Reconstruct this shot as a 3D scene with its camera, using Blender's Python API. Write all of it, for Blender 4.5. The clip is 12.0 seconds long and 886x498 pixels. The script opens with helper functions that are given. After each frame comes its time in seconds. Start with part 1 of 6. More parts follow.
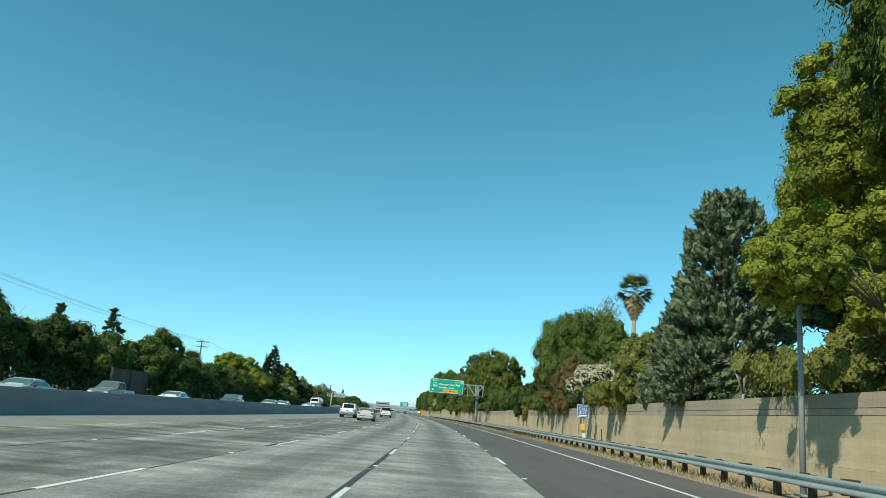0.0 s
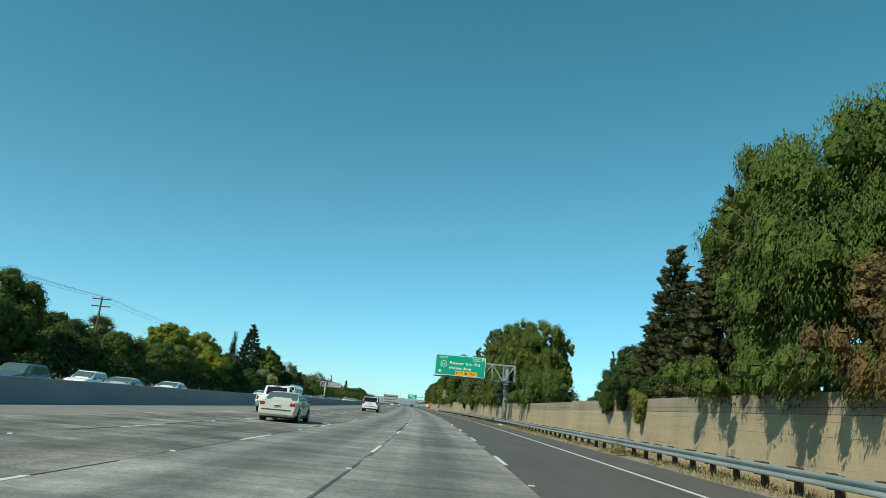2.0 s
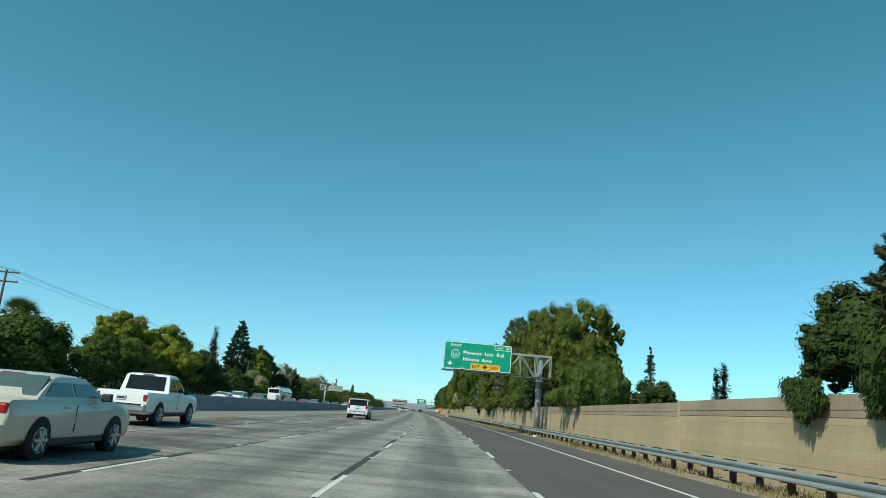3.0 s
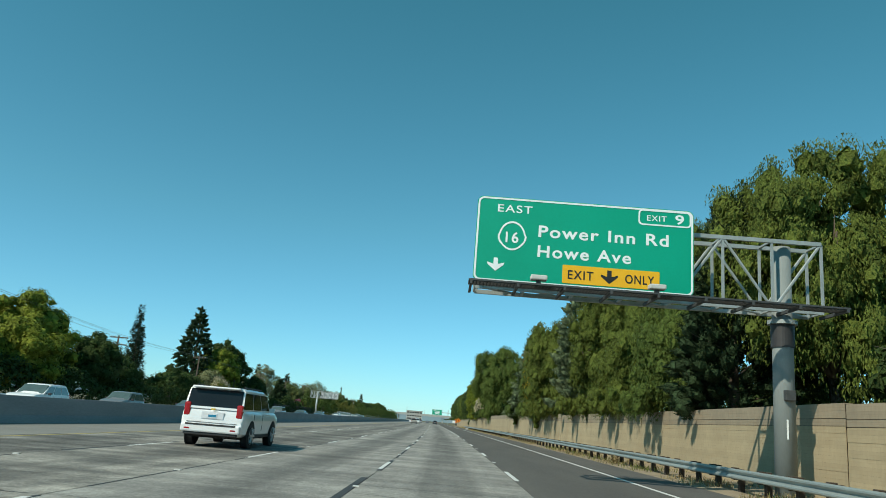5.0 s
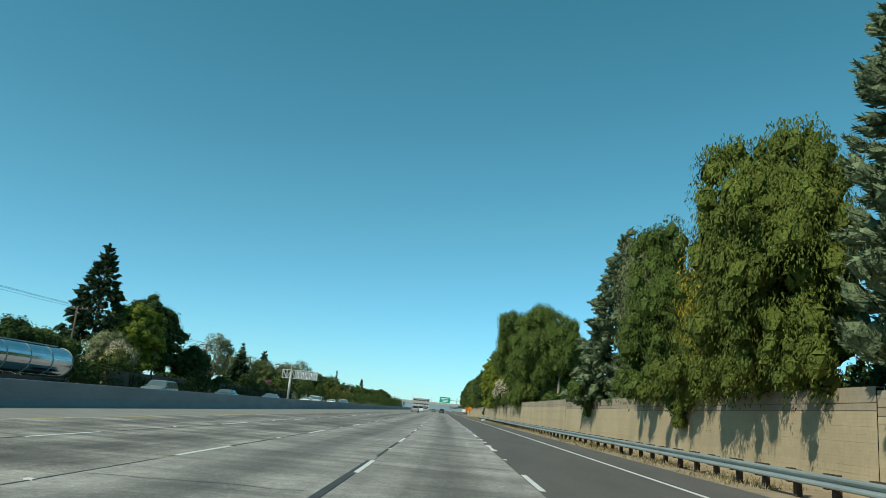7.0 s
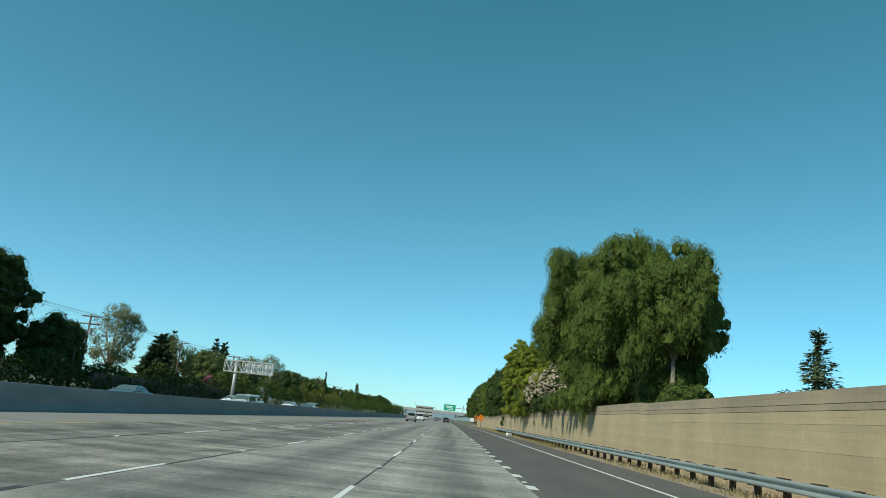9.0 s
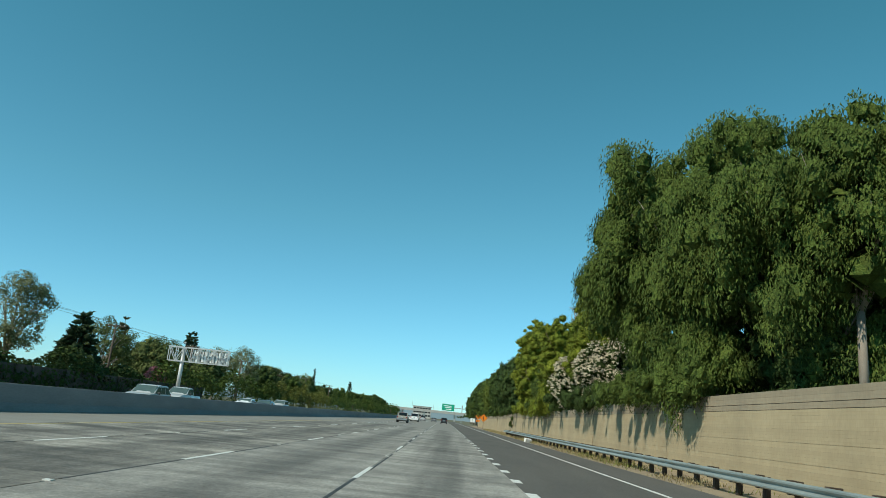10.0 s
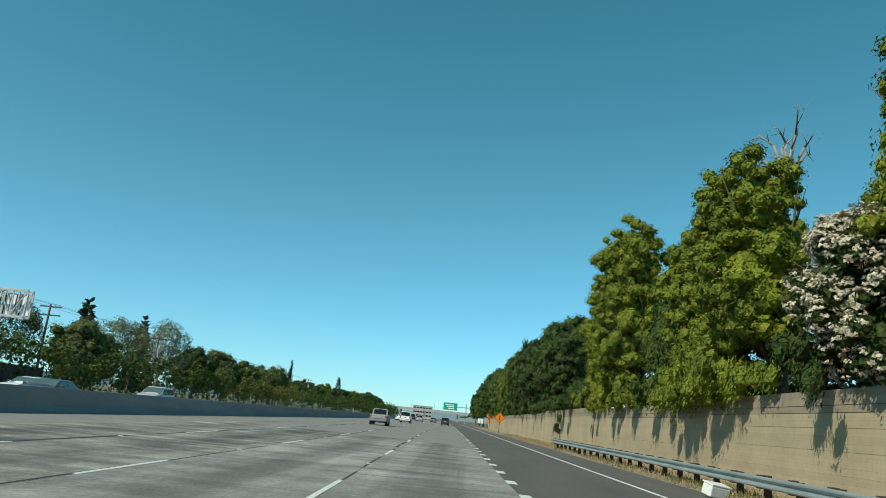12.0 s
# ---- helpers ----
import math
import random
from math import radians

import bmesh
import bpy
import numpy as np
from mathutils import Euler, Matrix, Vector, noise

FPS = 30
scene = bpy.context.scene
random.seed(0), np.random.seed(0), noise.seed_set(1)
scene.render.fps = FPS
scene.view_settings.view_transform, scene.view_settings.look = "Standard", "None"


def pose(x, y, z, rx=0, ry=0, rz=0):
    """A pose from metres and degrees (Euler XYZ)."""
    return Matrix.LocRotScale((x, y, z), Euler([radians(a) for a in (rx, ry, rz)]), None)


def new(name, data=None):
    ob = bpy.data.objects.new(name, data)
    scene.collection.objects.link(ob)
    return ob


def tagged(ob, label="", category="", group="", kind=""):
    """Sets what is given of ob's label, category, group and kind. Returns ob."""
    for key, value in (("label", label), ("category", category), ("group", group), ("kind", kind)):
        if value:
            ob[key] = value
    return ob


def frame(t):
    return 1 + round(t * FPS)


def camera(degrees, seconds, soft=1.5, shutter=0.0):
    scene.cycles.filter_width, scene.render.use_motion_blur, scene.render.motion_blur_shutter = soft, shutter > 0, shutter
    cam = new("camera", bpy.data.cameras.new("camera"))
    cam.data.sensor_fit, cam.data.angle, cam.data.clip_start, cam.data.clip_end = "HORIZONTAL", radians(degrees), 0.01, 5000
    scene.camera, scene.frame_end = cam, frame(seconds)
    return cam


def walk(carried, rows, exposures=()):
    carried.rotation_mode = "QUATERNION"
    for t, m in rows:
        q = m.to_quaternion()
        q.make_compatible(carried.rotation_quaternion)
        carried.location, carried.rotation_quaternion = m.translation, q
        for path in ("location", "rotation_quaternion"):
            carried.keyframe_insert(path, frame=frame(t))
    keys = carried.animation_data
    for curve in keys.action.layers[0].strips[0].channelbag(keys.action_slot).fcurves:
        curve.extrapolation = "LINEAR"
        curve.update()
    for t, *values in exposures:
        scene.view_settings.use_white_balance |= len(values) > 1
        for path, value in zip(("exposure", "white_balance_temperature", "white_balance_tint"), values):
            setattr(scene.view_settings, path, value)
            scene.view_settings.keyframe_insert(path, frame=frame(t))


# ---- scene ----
cam = camera(62.36, 12.0, soft=0.6)
EYE = 1.37
# seconds, x, y, pitch, roll, yaw
ROWS = [
    (0.0, -0.000, 0.632, 12.778, -4.822, -2.540),
    (0.5, 0.496, 12.463, 12.403, -5.389, -2.355),
    (1.0, 1.000, 24.312, 12.625, -5.174, -2.024),
    (1.5, 1.502, 36.188, 13.013, -4.533, -1.767),
    (2.0, 1.927, 48.013, 12.243, -5.209, -1.726),
    (2.5, 2.288, 60.003, 12.046, -5.433, -1.571),
    (3.0, 2.534, 72.214, 12.555, -5.009, -0.928),
    (5.0, 2.895, 121.488, 13.299, -4.597, 0.364),
    (5.5, 2.894, 133.870, 13.055, -4.967, 0.594),
    (6.0, 2.850, 146.149, 12.730, -5.254, 0.592),
    (6.5, 2.771, 158.494, 12.541, -5.236, 0.840),
    (7.0, 2.623, 170.883, 12.397, -5.158, 1.005),
    (7.5, 2.433, 183.219, 12.430, -5.757, 0.932),
    (9.5, 1.590, 231.459, 13.105, -5.727, 1.412),
    (10.0, 1.447, 243.446, 13.059, -5.694, 1.241),
    (10.5, 1.333, 255.469, 12.898, -4.995, 1.558),
    (11.0, 1.188, 267.517, 12.495, -4.549, 1.668),
    (11.5, 0.997, 279.477, 12.765, -4.915, 1.513),
    (12.0, 0.690, 291.544, 13.074, -5.569, 1.410),
]
walk(cam, [(t, pose(x, y, EYE, 90 + pitch, roll, yaw)) for t, x, y, pitch, roll, yaw in ROWS], [(0.0, 0.25, 6600, 3.0), (0.5, 0.11, 6600, 3.0), (1.0, 0.03, 6600, 3.0), (1.6, 0.0, 6600, 3.0), (12.0, 0.0, 6600, 3.0)])

# ---- light ----
SUN_WAY = Vector((0.80, 0.71, -1.0)).normalized()
sun_data = bpy.data.lights.new("sun", "SUN")
sun_data.energy, sun_data.angle, sun_data.color = 4.2, radians(0.53), (1.0, 0.93, 0.82)
sun = new("sun", sun_data)
sun.rotation_euler = SUN_WAY.to_track_quat("-Z", "Y").to_euler()
world = bpy.data.worlds.new("sky")
scene.world = world
world.use_nodes = True
wn, wl = world.node_tree.nodes, world.node_tree.links
sky = wn.new("ShaderNodeTexSky")
sky.sky_type, sky.sun_disc = "NISHITA", False
sky.sun_elevation, sky.sun_rotation = math.asin(-SUN_WAY.z), radians(228.4)
sky.air_density, sky.dust_density, sky.ozone_density = 1.0, 0.0, 1.5
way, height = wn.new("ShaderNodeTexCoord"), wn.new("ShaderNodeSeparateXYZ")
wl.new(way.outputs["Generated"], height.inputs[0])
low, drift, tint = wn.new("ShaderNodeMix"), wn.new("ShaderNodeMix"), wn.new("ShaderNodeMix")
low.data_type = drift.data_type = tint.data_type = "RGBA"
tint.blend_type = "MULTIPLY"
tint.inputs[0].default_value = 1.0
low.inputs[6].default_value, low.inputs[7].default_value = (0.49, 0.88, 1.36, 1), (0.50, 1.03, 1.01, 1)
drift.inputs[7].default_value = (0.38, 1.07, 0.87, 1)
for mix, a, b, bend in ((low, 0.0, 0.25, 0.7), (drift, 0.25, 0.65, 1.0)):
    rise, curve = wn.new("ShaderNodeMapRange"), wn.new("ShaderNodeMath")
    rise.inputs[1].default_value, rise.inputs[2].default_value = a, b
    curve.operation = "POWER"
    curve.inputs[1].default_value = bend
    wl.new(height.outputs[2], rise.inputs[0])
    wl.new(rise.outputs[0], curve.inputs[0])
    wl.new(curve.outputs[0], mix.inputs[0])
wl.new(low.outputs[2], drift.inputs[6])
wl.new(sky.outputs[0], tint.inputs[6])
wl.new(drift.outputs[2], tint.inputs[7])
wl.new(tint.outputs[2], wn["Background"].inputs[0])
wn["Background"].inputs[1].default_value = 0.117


# ---- the line of the road ----
def road(y):
    """x of the lane line on the driver's left."""
    s = y / 300
    if s < 0:
        return -1.6 + 15.018 * s
    if s > 1:
        return -1.446 - 6.118 * (s - 1)
    return -1.6 + 15.018 * s - 23.456 * s * s + 8.592 * s ** 3


def heading(y):
    return math.degrees(math.atan2(road(y) - road(y + 1), 1))


def at(lat, y, z=0.0):
    return Vector((road(y) + lat, y, z))


def stand(lat, y, z=0.0, turn=0.0):
    return pose(road(y) + lat, y, z, 0, 0, heading(y) + turn)


# ---- materials ----
def surf(name, col, col2=None, scale=2.0, rough=0.8, bump=0.0, bscale=30.0, metal=0.0, rand=0.0, island=0.0, stretch=(1, 1, 1), fine=0.35, coords="Object", spec=0.5, coat=0.0, see=0.0, grain=17, relief=0.02):
    m = bpy.data.materials.new(name)
    m.use_nodes = True
    n, l = m.node_tree.nodes, m.node_tree.links
    b = n["Principled BSDF"]
    b.inputs["Roughness"].default_value, b.inputs["Metallic"].default_value = rough, metal
    b.inputs["Specular IOR Level"].default_value = spec
    b.inputs["Coat Weight"].default_value = coat
    col2 = col2 or tuple(c * 0.7 for c in col)
    tc, mp = n.new("ShaderNodeTexCoord"), n.new("ShaderNodeMapping")
    mp.inputs["Scale"].default_value = stretch
    l.new(tc.outputs[coords], mp.inputs[0])
    big, small = n.new("ShaderNodeTexNoise"), n.new("ShaderNodeTexNoise")
    for t, s, d in ((big, scale, 5), (small, scale * grain, 3)):
        t.inputs["Scale"].default_value, t.inputs["Detail"].default_value = s, d
        l.new(mp.outputs[0], t.inputs[0])
    ramp = n.new("ShaderNodeMapRange")
    ramp.inputs[1].default_value, ramp.inputs[2].default_value = 0.32, 0.68
    mixf = n.new("ShaderNodeMix")
    mixf.inputs[0].default_value = fine
    l.new(big.outputs[0], mixf.inputs[2])
    l.new(small.outputs[0], mixf.inputs[3])
    l.new(mixf.outputs[0], ramp.inputs[0])
    mix = n.new("ShaderNodeMix")
    mix.data_type = "RGBA"
    mix.inputs[6].default_value, mix.inputs[7].default_value = (*col, 1), (*col2, 1)
    l.new(ramp.outputs[0], mix.inputs[0])
    out = mix.outputs[2]
    if rand or island:
        src = n.new("ShaderNodeObjectInfo").outputs["Random"] if rand else n.new("ShaderNodeNewGeometry").outputs["Random Per Island"]
        amount = rand or island
        rr = n.new("ShaderNodeMapRange")
        rr.inputs[3].default_value, rr.inputs[4].default_value = 1 - amount, 1 + amount
        l.new(src, rr.inputs[0])
        hsv = n.new("ShaderNodeHueSaturation")
        l.new(rr.outputs[0], hsv.inputs["Value"])
        l.new(out, hsv.inputs["Color"])
        out = hsv.outputs[0]
    l.new(out, b.inputs["Base Color"])
    if bump:
        bn, bp = n.new("ShaderNodeTexNoise"), n.new("ShaderNodeBump")
        bn.inputs["Scale"].default_value, bn.inputs["Detail"].default_value = bscale, 4
        bp.inputs["Strength"].default_value, bp.inputs["Distance"].default_value = bump, relief
        l.new(mp.outputs[0], bn.inputs[0])
        l.new(bn.outputs[0], bp.inputs["Height"])
        l.new(bp.outputs[0], b.inputs["Normal"])
    if see:
        tr, add = n.new("ShaderNodeBsdfTranslucent"), n.new("ShaderNodeMixShader")
        add.inputs[0].default_value = see
        l.new(out, tr.inputs[0])
        l.new(b.outputs[0], add.inputs[1])
        l.new(tr.outputs[0], add.inputs[2])
        l.new(add.outputs[0], n["Material Output"].inputs[0])
    return m


def leaf(name, col, col2, island=0.28, see=0.3, scale=0.5):
    lit, dim = tuple(min(0.8, c * 1.0) for c in col), tuple(c * 0.75 for c in col2)
    return surf(name, lit, dim, scale=scale, rough=0.7, island=island, see=see * 0.3, fine=0.5, spec=0.12, grain=20, bump=1.0, bscale=11, relief=0.09)


# concrete lanes with the dark oil band along the middle of each lane
def lane_concrete(name, col, col2, band=0.35, rand=0.10, along=0.02, wear=0.16):
    m = surf(name, col, col2, scale=0.9, rough=0.85, bump=0.5, bscale=45, rand=rand, stretch=(1.3, 0.5, 1), fine=0.45)
    n, l = m.node_tree.nodes, m.node_tree.links
    b = n["Principled BSDF"]
    src = b.inputs["Base Color"].links[0].from_socket
    geo, sep = n.new("ShaderNodeTexCoord"), n.new("ShaderNodeSeparateXYZ")
    l.new(geo.outputs["Object"], sep.inputs[0])
    ab = n.new("ShaderNodeMath")
    ab.operation = "ABSOLUTE"
    l.new(sep.outputs[0], ab.inputs[0])
    streak = n.new("ShaderNodeTexNoise")
    streak.inputs["Scale"].default_value, streak.inputs["Detail"].default_value = 1.0, 4
    sm = n.new("ShaderNodeMapping")
    sm.inputs["Scale"].default_value = (2.2, along, 1)
    wpos = n.new("ShaderNodeNewGeometry")
    l.new(wpos.outputs["Position"], sm.inputs[0])
    l.new(sm.outputs[0], streak.inputs[0])
    wob = n.new("ShaderNodeMath")
    wob.operation = "MULTIPLY_ADD"
    wob.inputs[1].default_value, wob.inputs[2].default_value = 1.0, -0.5
    l.new(streak.outputs[0], wob.inputs[0])
    add = n.new("ShaderNodeMath")
    l.new(ab.outputs[0], add.inputs[0])
    l.new(wob.outputs[0], add.inputs[1])
    mr = n.new("ShaderNodeMapRange")
    mr.interpolation_type = "SMOOTHSTEP"
    mr.inputs[1].default_value, mr.inputs[2].default_value = 0.15, 1.15
    mr.inputs[3].default_value, mr.inputs[4].default_value = 1 - band, 1.0
    l.new(add.outputs[0], mr.inputs[0])
    mul = n.new("ShaderNodeMix")
    mul.data_type, mul.blend_type = "RGBA", "MULTIPLY"
    mul.inputs[0].default_value = 1
    l.new(src, mul.inputs[6])
    l.new(mr.outputs[0], mul.inputs[7])
    # scraped streaks across the lane and pale worn slab ends
    last = mul.outputs[2]
    for sx_, sy_, lo, hi, a, c in ((0.5, 0.45, 1 - wear * 0.75, 1 + wear * 0.75, 0.36, 0.64), (1.9, 0.05, 1 - wear * 0.4, 1 + wear * 0.4, 0.36, 0.66), (26, 26, 0.8, 1.2, 0.3, 0.7), (7.0, 5.0, 0.84, 1.16, 0.32, 0.68), (0.16, 0.9, 1 - wear * 0.6, 1 + wear * 0.6, 0.4, 0.6)):
        mp2, tx, rg, mx = n.new("ShaderNodeMapping"), n.new("ShaderNodeTexNoise"), n.new("ShaderNodeMapRange"), n.new("ShaderNodeMix")
        mp2.inputs["Scale"].default_value = (sx_, sy_, 1)
        tx.inputs["Scale"].default_value, tx.inputs["Detail"].default_value = 1.0, 4
        tx.inputs["Roughness"].default_value = 0.55
        rg.inputs[1].default_value, rg.inputs[2].default_value, rg.inputs[3].default_value, rg.inputs[4].default_value = a, c, lo, hi
        l.new(wpos.outputs["Position"], mp2.inputs[0])
        l.new(mp2.outputs[0], tx.inputs[0])
        l.new(tx.outputs[0], rg.inputs[0])
        mx.data_type, mx.blend_type = "RGBA", "MULTIPLY"
        mx.inputs[0].default_value = 1
        l.new(last, mx.inputs[6])
        l.new(rg.outputs[0], mx.inputs[7])
        last = mx.outputs[2]
    l.new(last, b.inputs["Base Color"])
    return m


M_LANE = lane_concrete("worn_lane_concrete", (0.33, 0.316, 0.282), (0.20, 0.192, 0.174), band=0.4, rand=0.13, wear=0.26)
M_LANE_OLD = lane_concrete("old_lane_concrete", (0.29, 0.272, 0.235), (0.125, 0.119, 0.105), band=0.32, rand=0.2, wear=0.42)
M_CONC = surf("road_concrete", (0.26, 0.25, 0.22), (0.19, 0.18, 0.16), scale=0.5, bump=0.2, bscale=50)
M_ASPH = surf("asphalt", (0.118, 0.11, 0.096), (0.08, 0.075, 0.067), scale=0.7, rough=0.9, bump=0.4, bscale=120, stretch=(1, 0.15, 1))
M_SHOULDER = surf("shoulder_asphalt", (0.125, 0.117, 0.103), (0.085, 0.08, 0.072), scale=0.8, rough=0.92, bump=0.4, bscale=120, stretch=(1, 0.2, 1))
M_TAR = surf("tar_joint", (0.035, 0.035, 0.035), (0.06, 0.06, 0.058), scale=1.5, rough=0.7)
M_PAINT = surf("road_paint", (0.78, 0.78, 0.74), (0.55, 0.55, 0.52), scale=6, rough=0.6, fine=0.5)
M_YPAINT = surf("yellow_road_paint", (0.55, 0.42, 0.12), (0.35, 0.29, 0.14), scale=4, rough=0.7, fine=0.5)
M_DIRT = surf("dry_verge_soil", (0.34, 0.27, 0.18), (0.21, 0.165, 0.11), scale=1.2, rough=0.95, bump=0.8, bscale=14)
M_GROUND = surf("dry_ground", (0.16, 0.14, 0.08), (0.10, 0.10, 0.05), scale=0.15, rough=0.95, bump=0.6, bscale=6)
M_STRAW = leaf("dry_grass_blades", (0.44, 0.35, 0.19), (0.30, 0.25, 0.12), island=0.35, scale=0.4)
M_WEED = leaf("green_weed_blades", (0.17, 0.20, 0.05), (0.26, 0.24, 0.08), island=0.3)
M_BARRIER = surf("barrier_concrete", (0.31, 0.32, 0.33), (0.22, 0.23, 0.24), scale=0.6, rough=0.9, bump=0.25, bscale=25, stretch=(1, 0.4, 2.0))
M_GALV = surf("galvanised_steel", (0.40, 0.43, 0.42), (0.29, 0.32, 0.31), scale=3, rough=0.6, metal=0.25, fine=0.4)
M_POSTGREY = surf("matt_grey_post", (0.25, 0.275, 0.265), (0.20, 0.225, 0.215), scale=1.2, rough=0.8, bump=0.1, bscale=20, stretch=(1, 1, 0.3))
M_RAIL = surf("weathered_rail_steel", (0.42, 0.47, 0.45), (0.29, 0.33, 0.32), scale=1.5, rough=0.5, metal=0.45, stretch=(1, 0.3, 1))
M_POSTWOOD = surf("dark_treated_wood", (0.07, 0.05, 0.035), (0.035, 0.027, 0.02), scale=5, rough=0.9, stretch=(1, 1, 0.2))
M_POLEWOOD = surf("pole_wood", (0.13, 0.095, 0.07), (0.075, 0.055, 0.04), scale=3, rough=0.9, stretch=(1, 1, 0.1))
M_BARK = surf("bark", (0.16, 0.12, 0.085), (0.08, 0.06, 0.045), scale=3, rough=0.95, bump=0.9, bscale=9, stretch=(1, 1, 0.25))
M_PALEBARK = surf("pale_bark", (0.36, 0.31, 0.25), (0.22, 0.18, 0.14), scale=3, rough=0.95, bump=0.6, bscale=9, stretch=(1, 1, 0.3))
M_BLACK = surf("black_rubber", (0.018, 0.018, 0.018), (0.028, 0.028, 0.027), scale=6, rough=0.85)
M_DARKTRIM = surf("dark_plastic", (0.03, 0.03, 0.032), (0.04, 0.04, 0.04), scale=5, rough=0.6)
M_GLASS = surf("tinted_car_glass", (0.012, 0.016, 0.019), (0.016, 0.02, 0.023), scale=1, rough=0.05, spec=0.3)
M_PALEGLASS = surf("light_car_glass", (0.10, 0.15, 0.14), (0.07, 0.10, 0.10), scale=1, rough=0.05, spec=0.9)
M_ALLOY = surf("alloy_wheel", (0.55, 0.55, 0.56), (0.42, 0.42, 0.43), scale=4, rough=0.3, metal=0.8)
M_TAIL = surf("red_lamp_lens", (0.42, 0.012, 0.018), (0.28, 0.01, 0.012), scale=5, rough=0.15, spec=0.7)
M_HEAD = surf("clear_lamp_lens", (0.72, 0.74, 0.75), (0.5, 0.52, 0.53), scale=5, rough=0.1, spec=0.8)
M_PLATE = surf("number_plate", (0.75, 0.76, 0.78), (0.68, 0.7, 0.72), scale=8, rough=0.4)
M_PLATEBLUE = surf("blue_plate_print", (0.02, 0.25, 0.42), (0.03, 0.2, 0.35), scale=8, rough=0.4)
M_SIGNGREEN = surf("green_sign_sheeting", (0.003, 0.37, 0.225), (0.002, 0.33, 0.195), scale=0.8, rough=0.45)
M_SIGNWHITE = surf("white_sign_sheeting", (0.9, 0.92, 0.9), (0.84, 0.86, 0.84), scale=2, rough=0.45)
M_SIGNYELLOW = surf("amber_sign_sheeting", (0.95, 0.50, 0.015), (0.88, 0.45, 0.012), scale=2, rough=0.45)
M_SIGNORANGE = surf("orange_sign_sheeting", (0.85, 0.25, 0.015), (0.75, 0.2, 0.012), scale=2, rough=0.45)
M_SIGNBLACK = surf("black_sign_print", (0.015, 0.015, 0.013), (0.02, 0.02, 0.018), scale=2, rough=0.5)
M_SIGNBLUE = surf("blue_sign_sheeting", (0.012, 0.12, 0.36), (0.01, 0.10, 0.3), scale=2, rough=0.45)
M_SIGNBACK = surf("weathered_sign_metal", (0.62, 0.63, 0.62), (0.48, 0.49, 0.48), scale=2, rough=0.5, metal=0.3)
M_GALVDARK = surf("darkened_galvanised_steel", (0.085, 0.09, 0.09), (0.05, 0.055, 0.055), scale=6, rough=0.7, metal=0.2)
M_LAMPBOX = surf("pale_lamp_housing", (0.62, 0.62, 0.58), (0.5, 0.5, 0.47), scale=4, rough=0.5)
M_CALLYELLOW = surf("yellow_call_box", (0.75, 0.5, 0.05), (0.6, 0.42, 0.06), scale=4, rough=0.5)
M_LIDWHITE = surf("white_litter", (0.8, 0.79, 0.75), (0.66, 0.65, 0.6), scale=4, rough=0.7)
M_WIRE = surf("dark_wire", (0.05, 0.05, 0.055), (0.06, 0.06, 0.06), scale=1, rough=0.6)
M_HOUSE = surf("dark_fence_boards", (0.10, 0.085, 0.075), (0.06, 0.05, 0.045), scale=0.8, rough=0.9, stretch=(1, 1, 0.2))
M_OVERPASS = surf("overpass_concrete", (0.45, 0.44, 0.41), (0.36, 0.35, 0.33), scale=0.3, rough=0.85)
M_BUILDING = surf("far_wall_plaster", (0.5, 0.47, 0.43), (0.42, 0.4, 0.37), scale=0.3, rough=0.85)
# blue haze of distance is mixed into the hill colour
M_HILL = surf("haze_tinted_hills", (0.30, 0.38, 0.42), (0.26, 0.34, 0.38), scale=0.01, rough=1.0)

# foliage
L_CAMPHOR = leaf("camphor_leaves", (0.285, 0.31, 0.036), (0.09, 0.135, 0.022), scale=0.6)
L_PEPPER = leaf("pepper_tree_leaves", (0.122, 0.165, 0.033), (0.07, 0.108, 0.026), scale=0.5)
L_WILLOW = leaf("willow_leaves", (0.155, 0.188, 0.034), (0.078, 0.108, 0.024), scale=0.5)
L_OLIVE = leaf("olive_shrub_leaves", (0.217, 0.217, 0.052), (0.131, 0.148, 0.035), scale=0.6)
L_CEDAR = leaf("blue_cedar_needles", (0.205, 0.25, 0.128), (0.09, 0.13, 0.072), scale=0.6, see=0.12)
L_REDWOOD = leaf("redwood_needles", (0.066, 0.088, 0.036), (0.100, 0.082, 0.038), scale=0.4, see=0.12)
L_DARK = leaf("dark_broad_leaves", (0.065, 0.102, 0.026), (0.041, 0.065, 0.020), scale=0.5)
L_MID = leaf("green_broad_leaves", (0.109, 0.152, 0.032), (0.065, 0.102, 0.026), scale=0.5)
L_CYPRESS = leaf("cypress_needles", (0.043, 0.072, 0.029), (0.029, 0.049, 0.023), scale=1, see=0.1)
L_RUST = leaf("rust_new_leaves", (0.20, 0.125, 0.05), (0.105, 0.095, 0.032), scale=0.7)
L_WHITE = leaf("white_blossom", (0.74, 0.66, 0.50), (0.56, 0.46, 0.32), island=0.25, scale=0.9, see=0.2)
L_PINK = leaf("pink_blossom", (0.600, 0.220, 0.250), (0.450, 0.160, 0.200), island=0.25, see=0.2)
L_YELLOW = leaf("yellow_blossom", (0.420, 0.280, 0.020), (0.280, 0.210, 0.020), island=0.25, see=0.25)
L_PALM = leaf("palm_fronds", (0.22, 0.25, 0.09), (0.14, 0.16, 0.05), scale=0.8)
L_DEADPALM = leaf("dry_palm_skirt", (0.522, 0.377, 0.189), (0.348, 0.246, 0.123), scale=0.8)
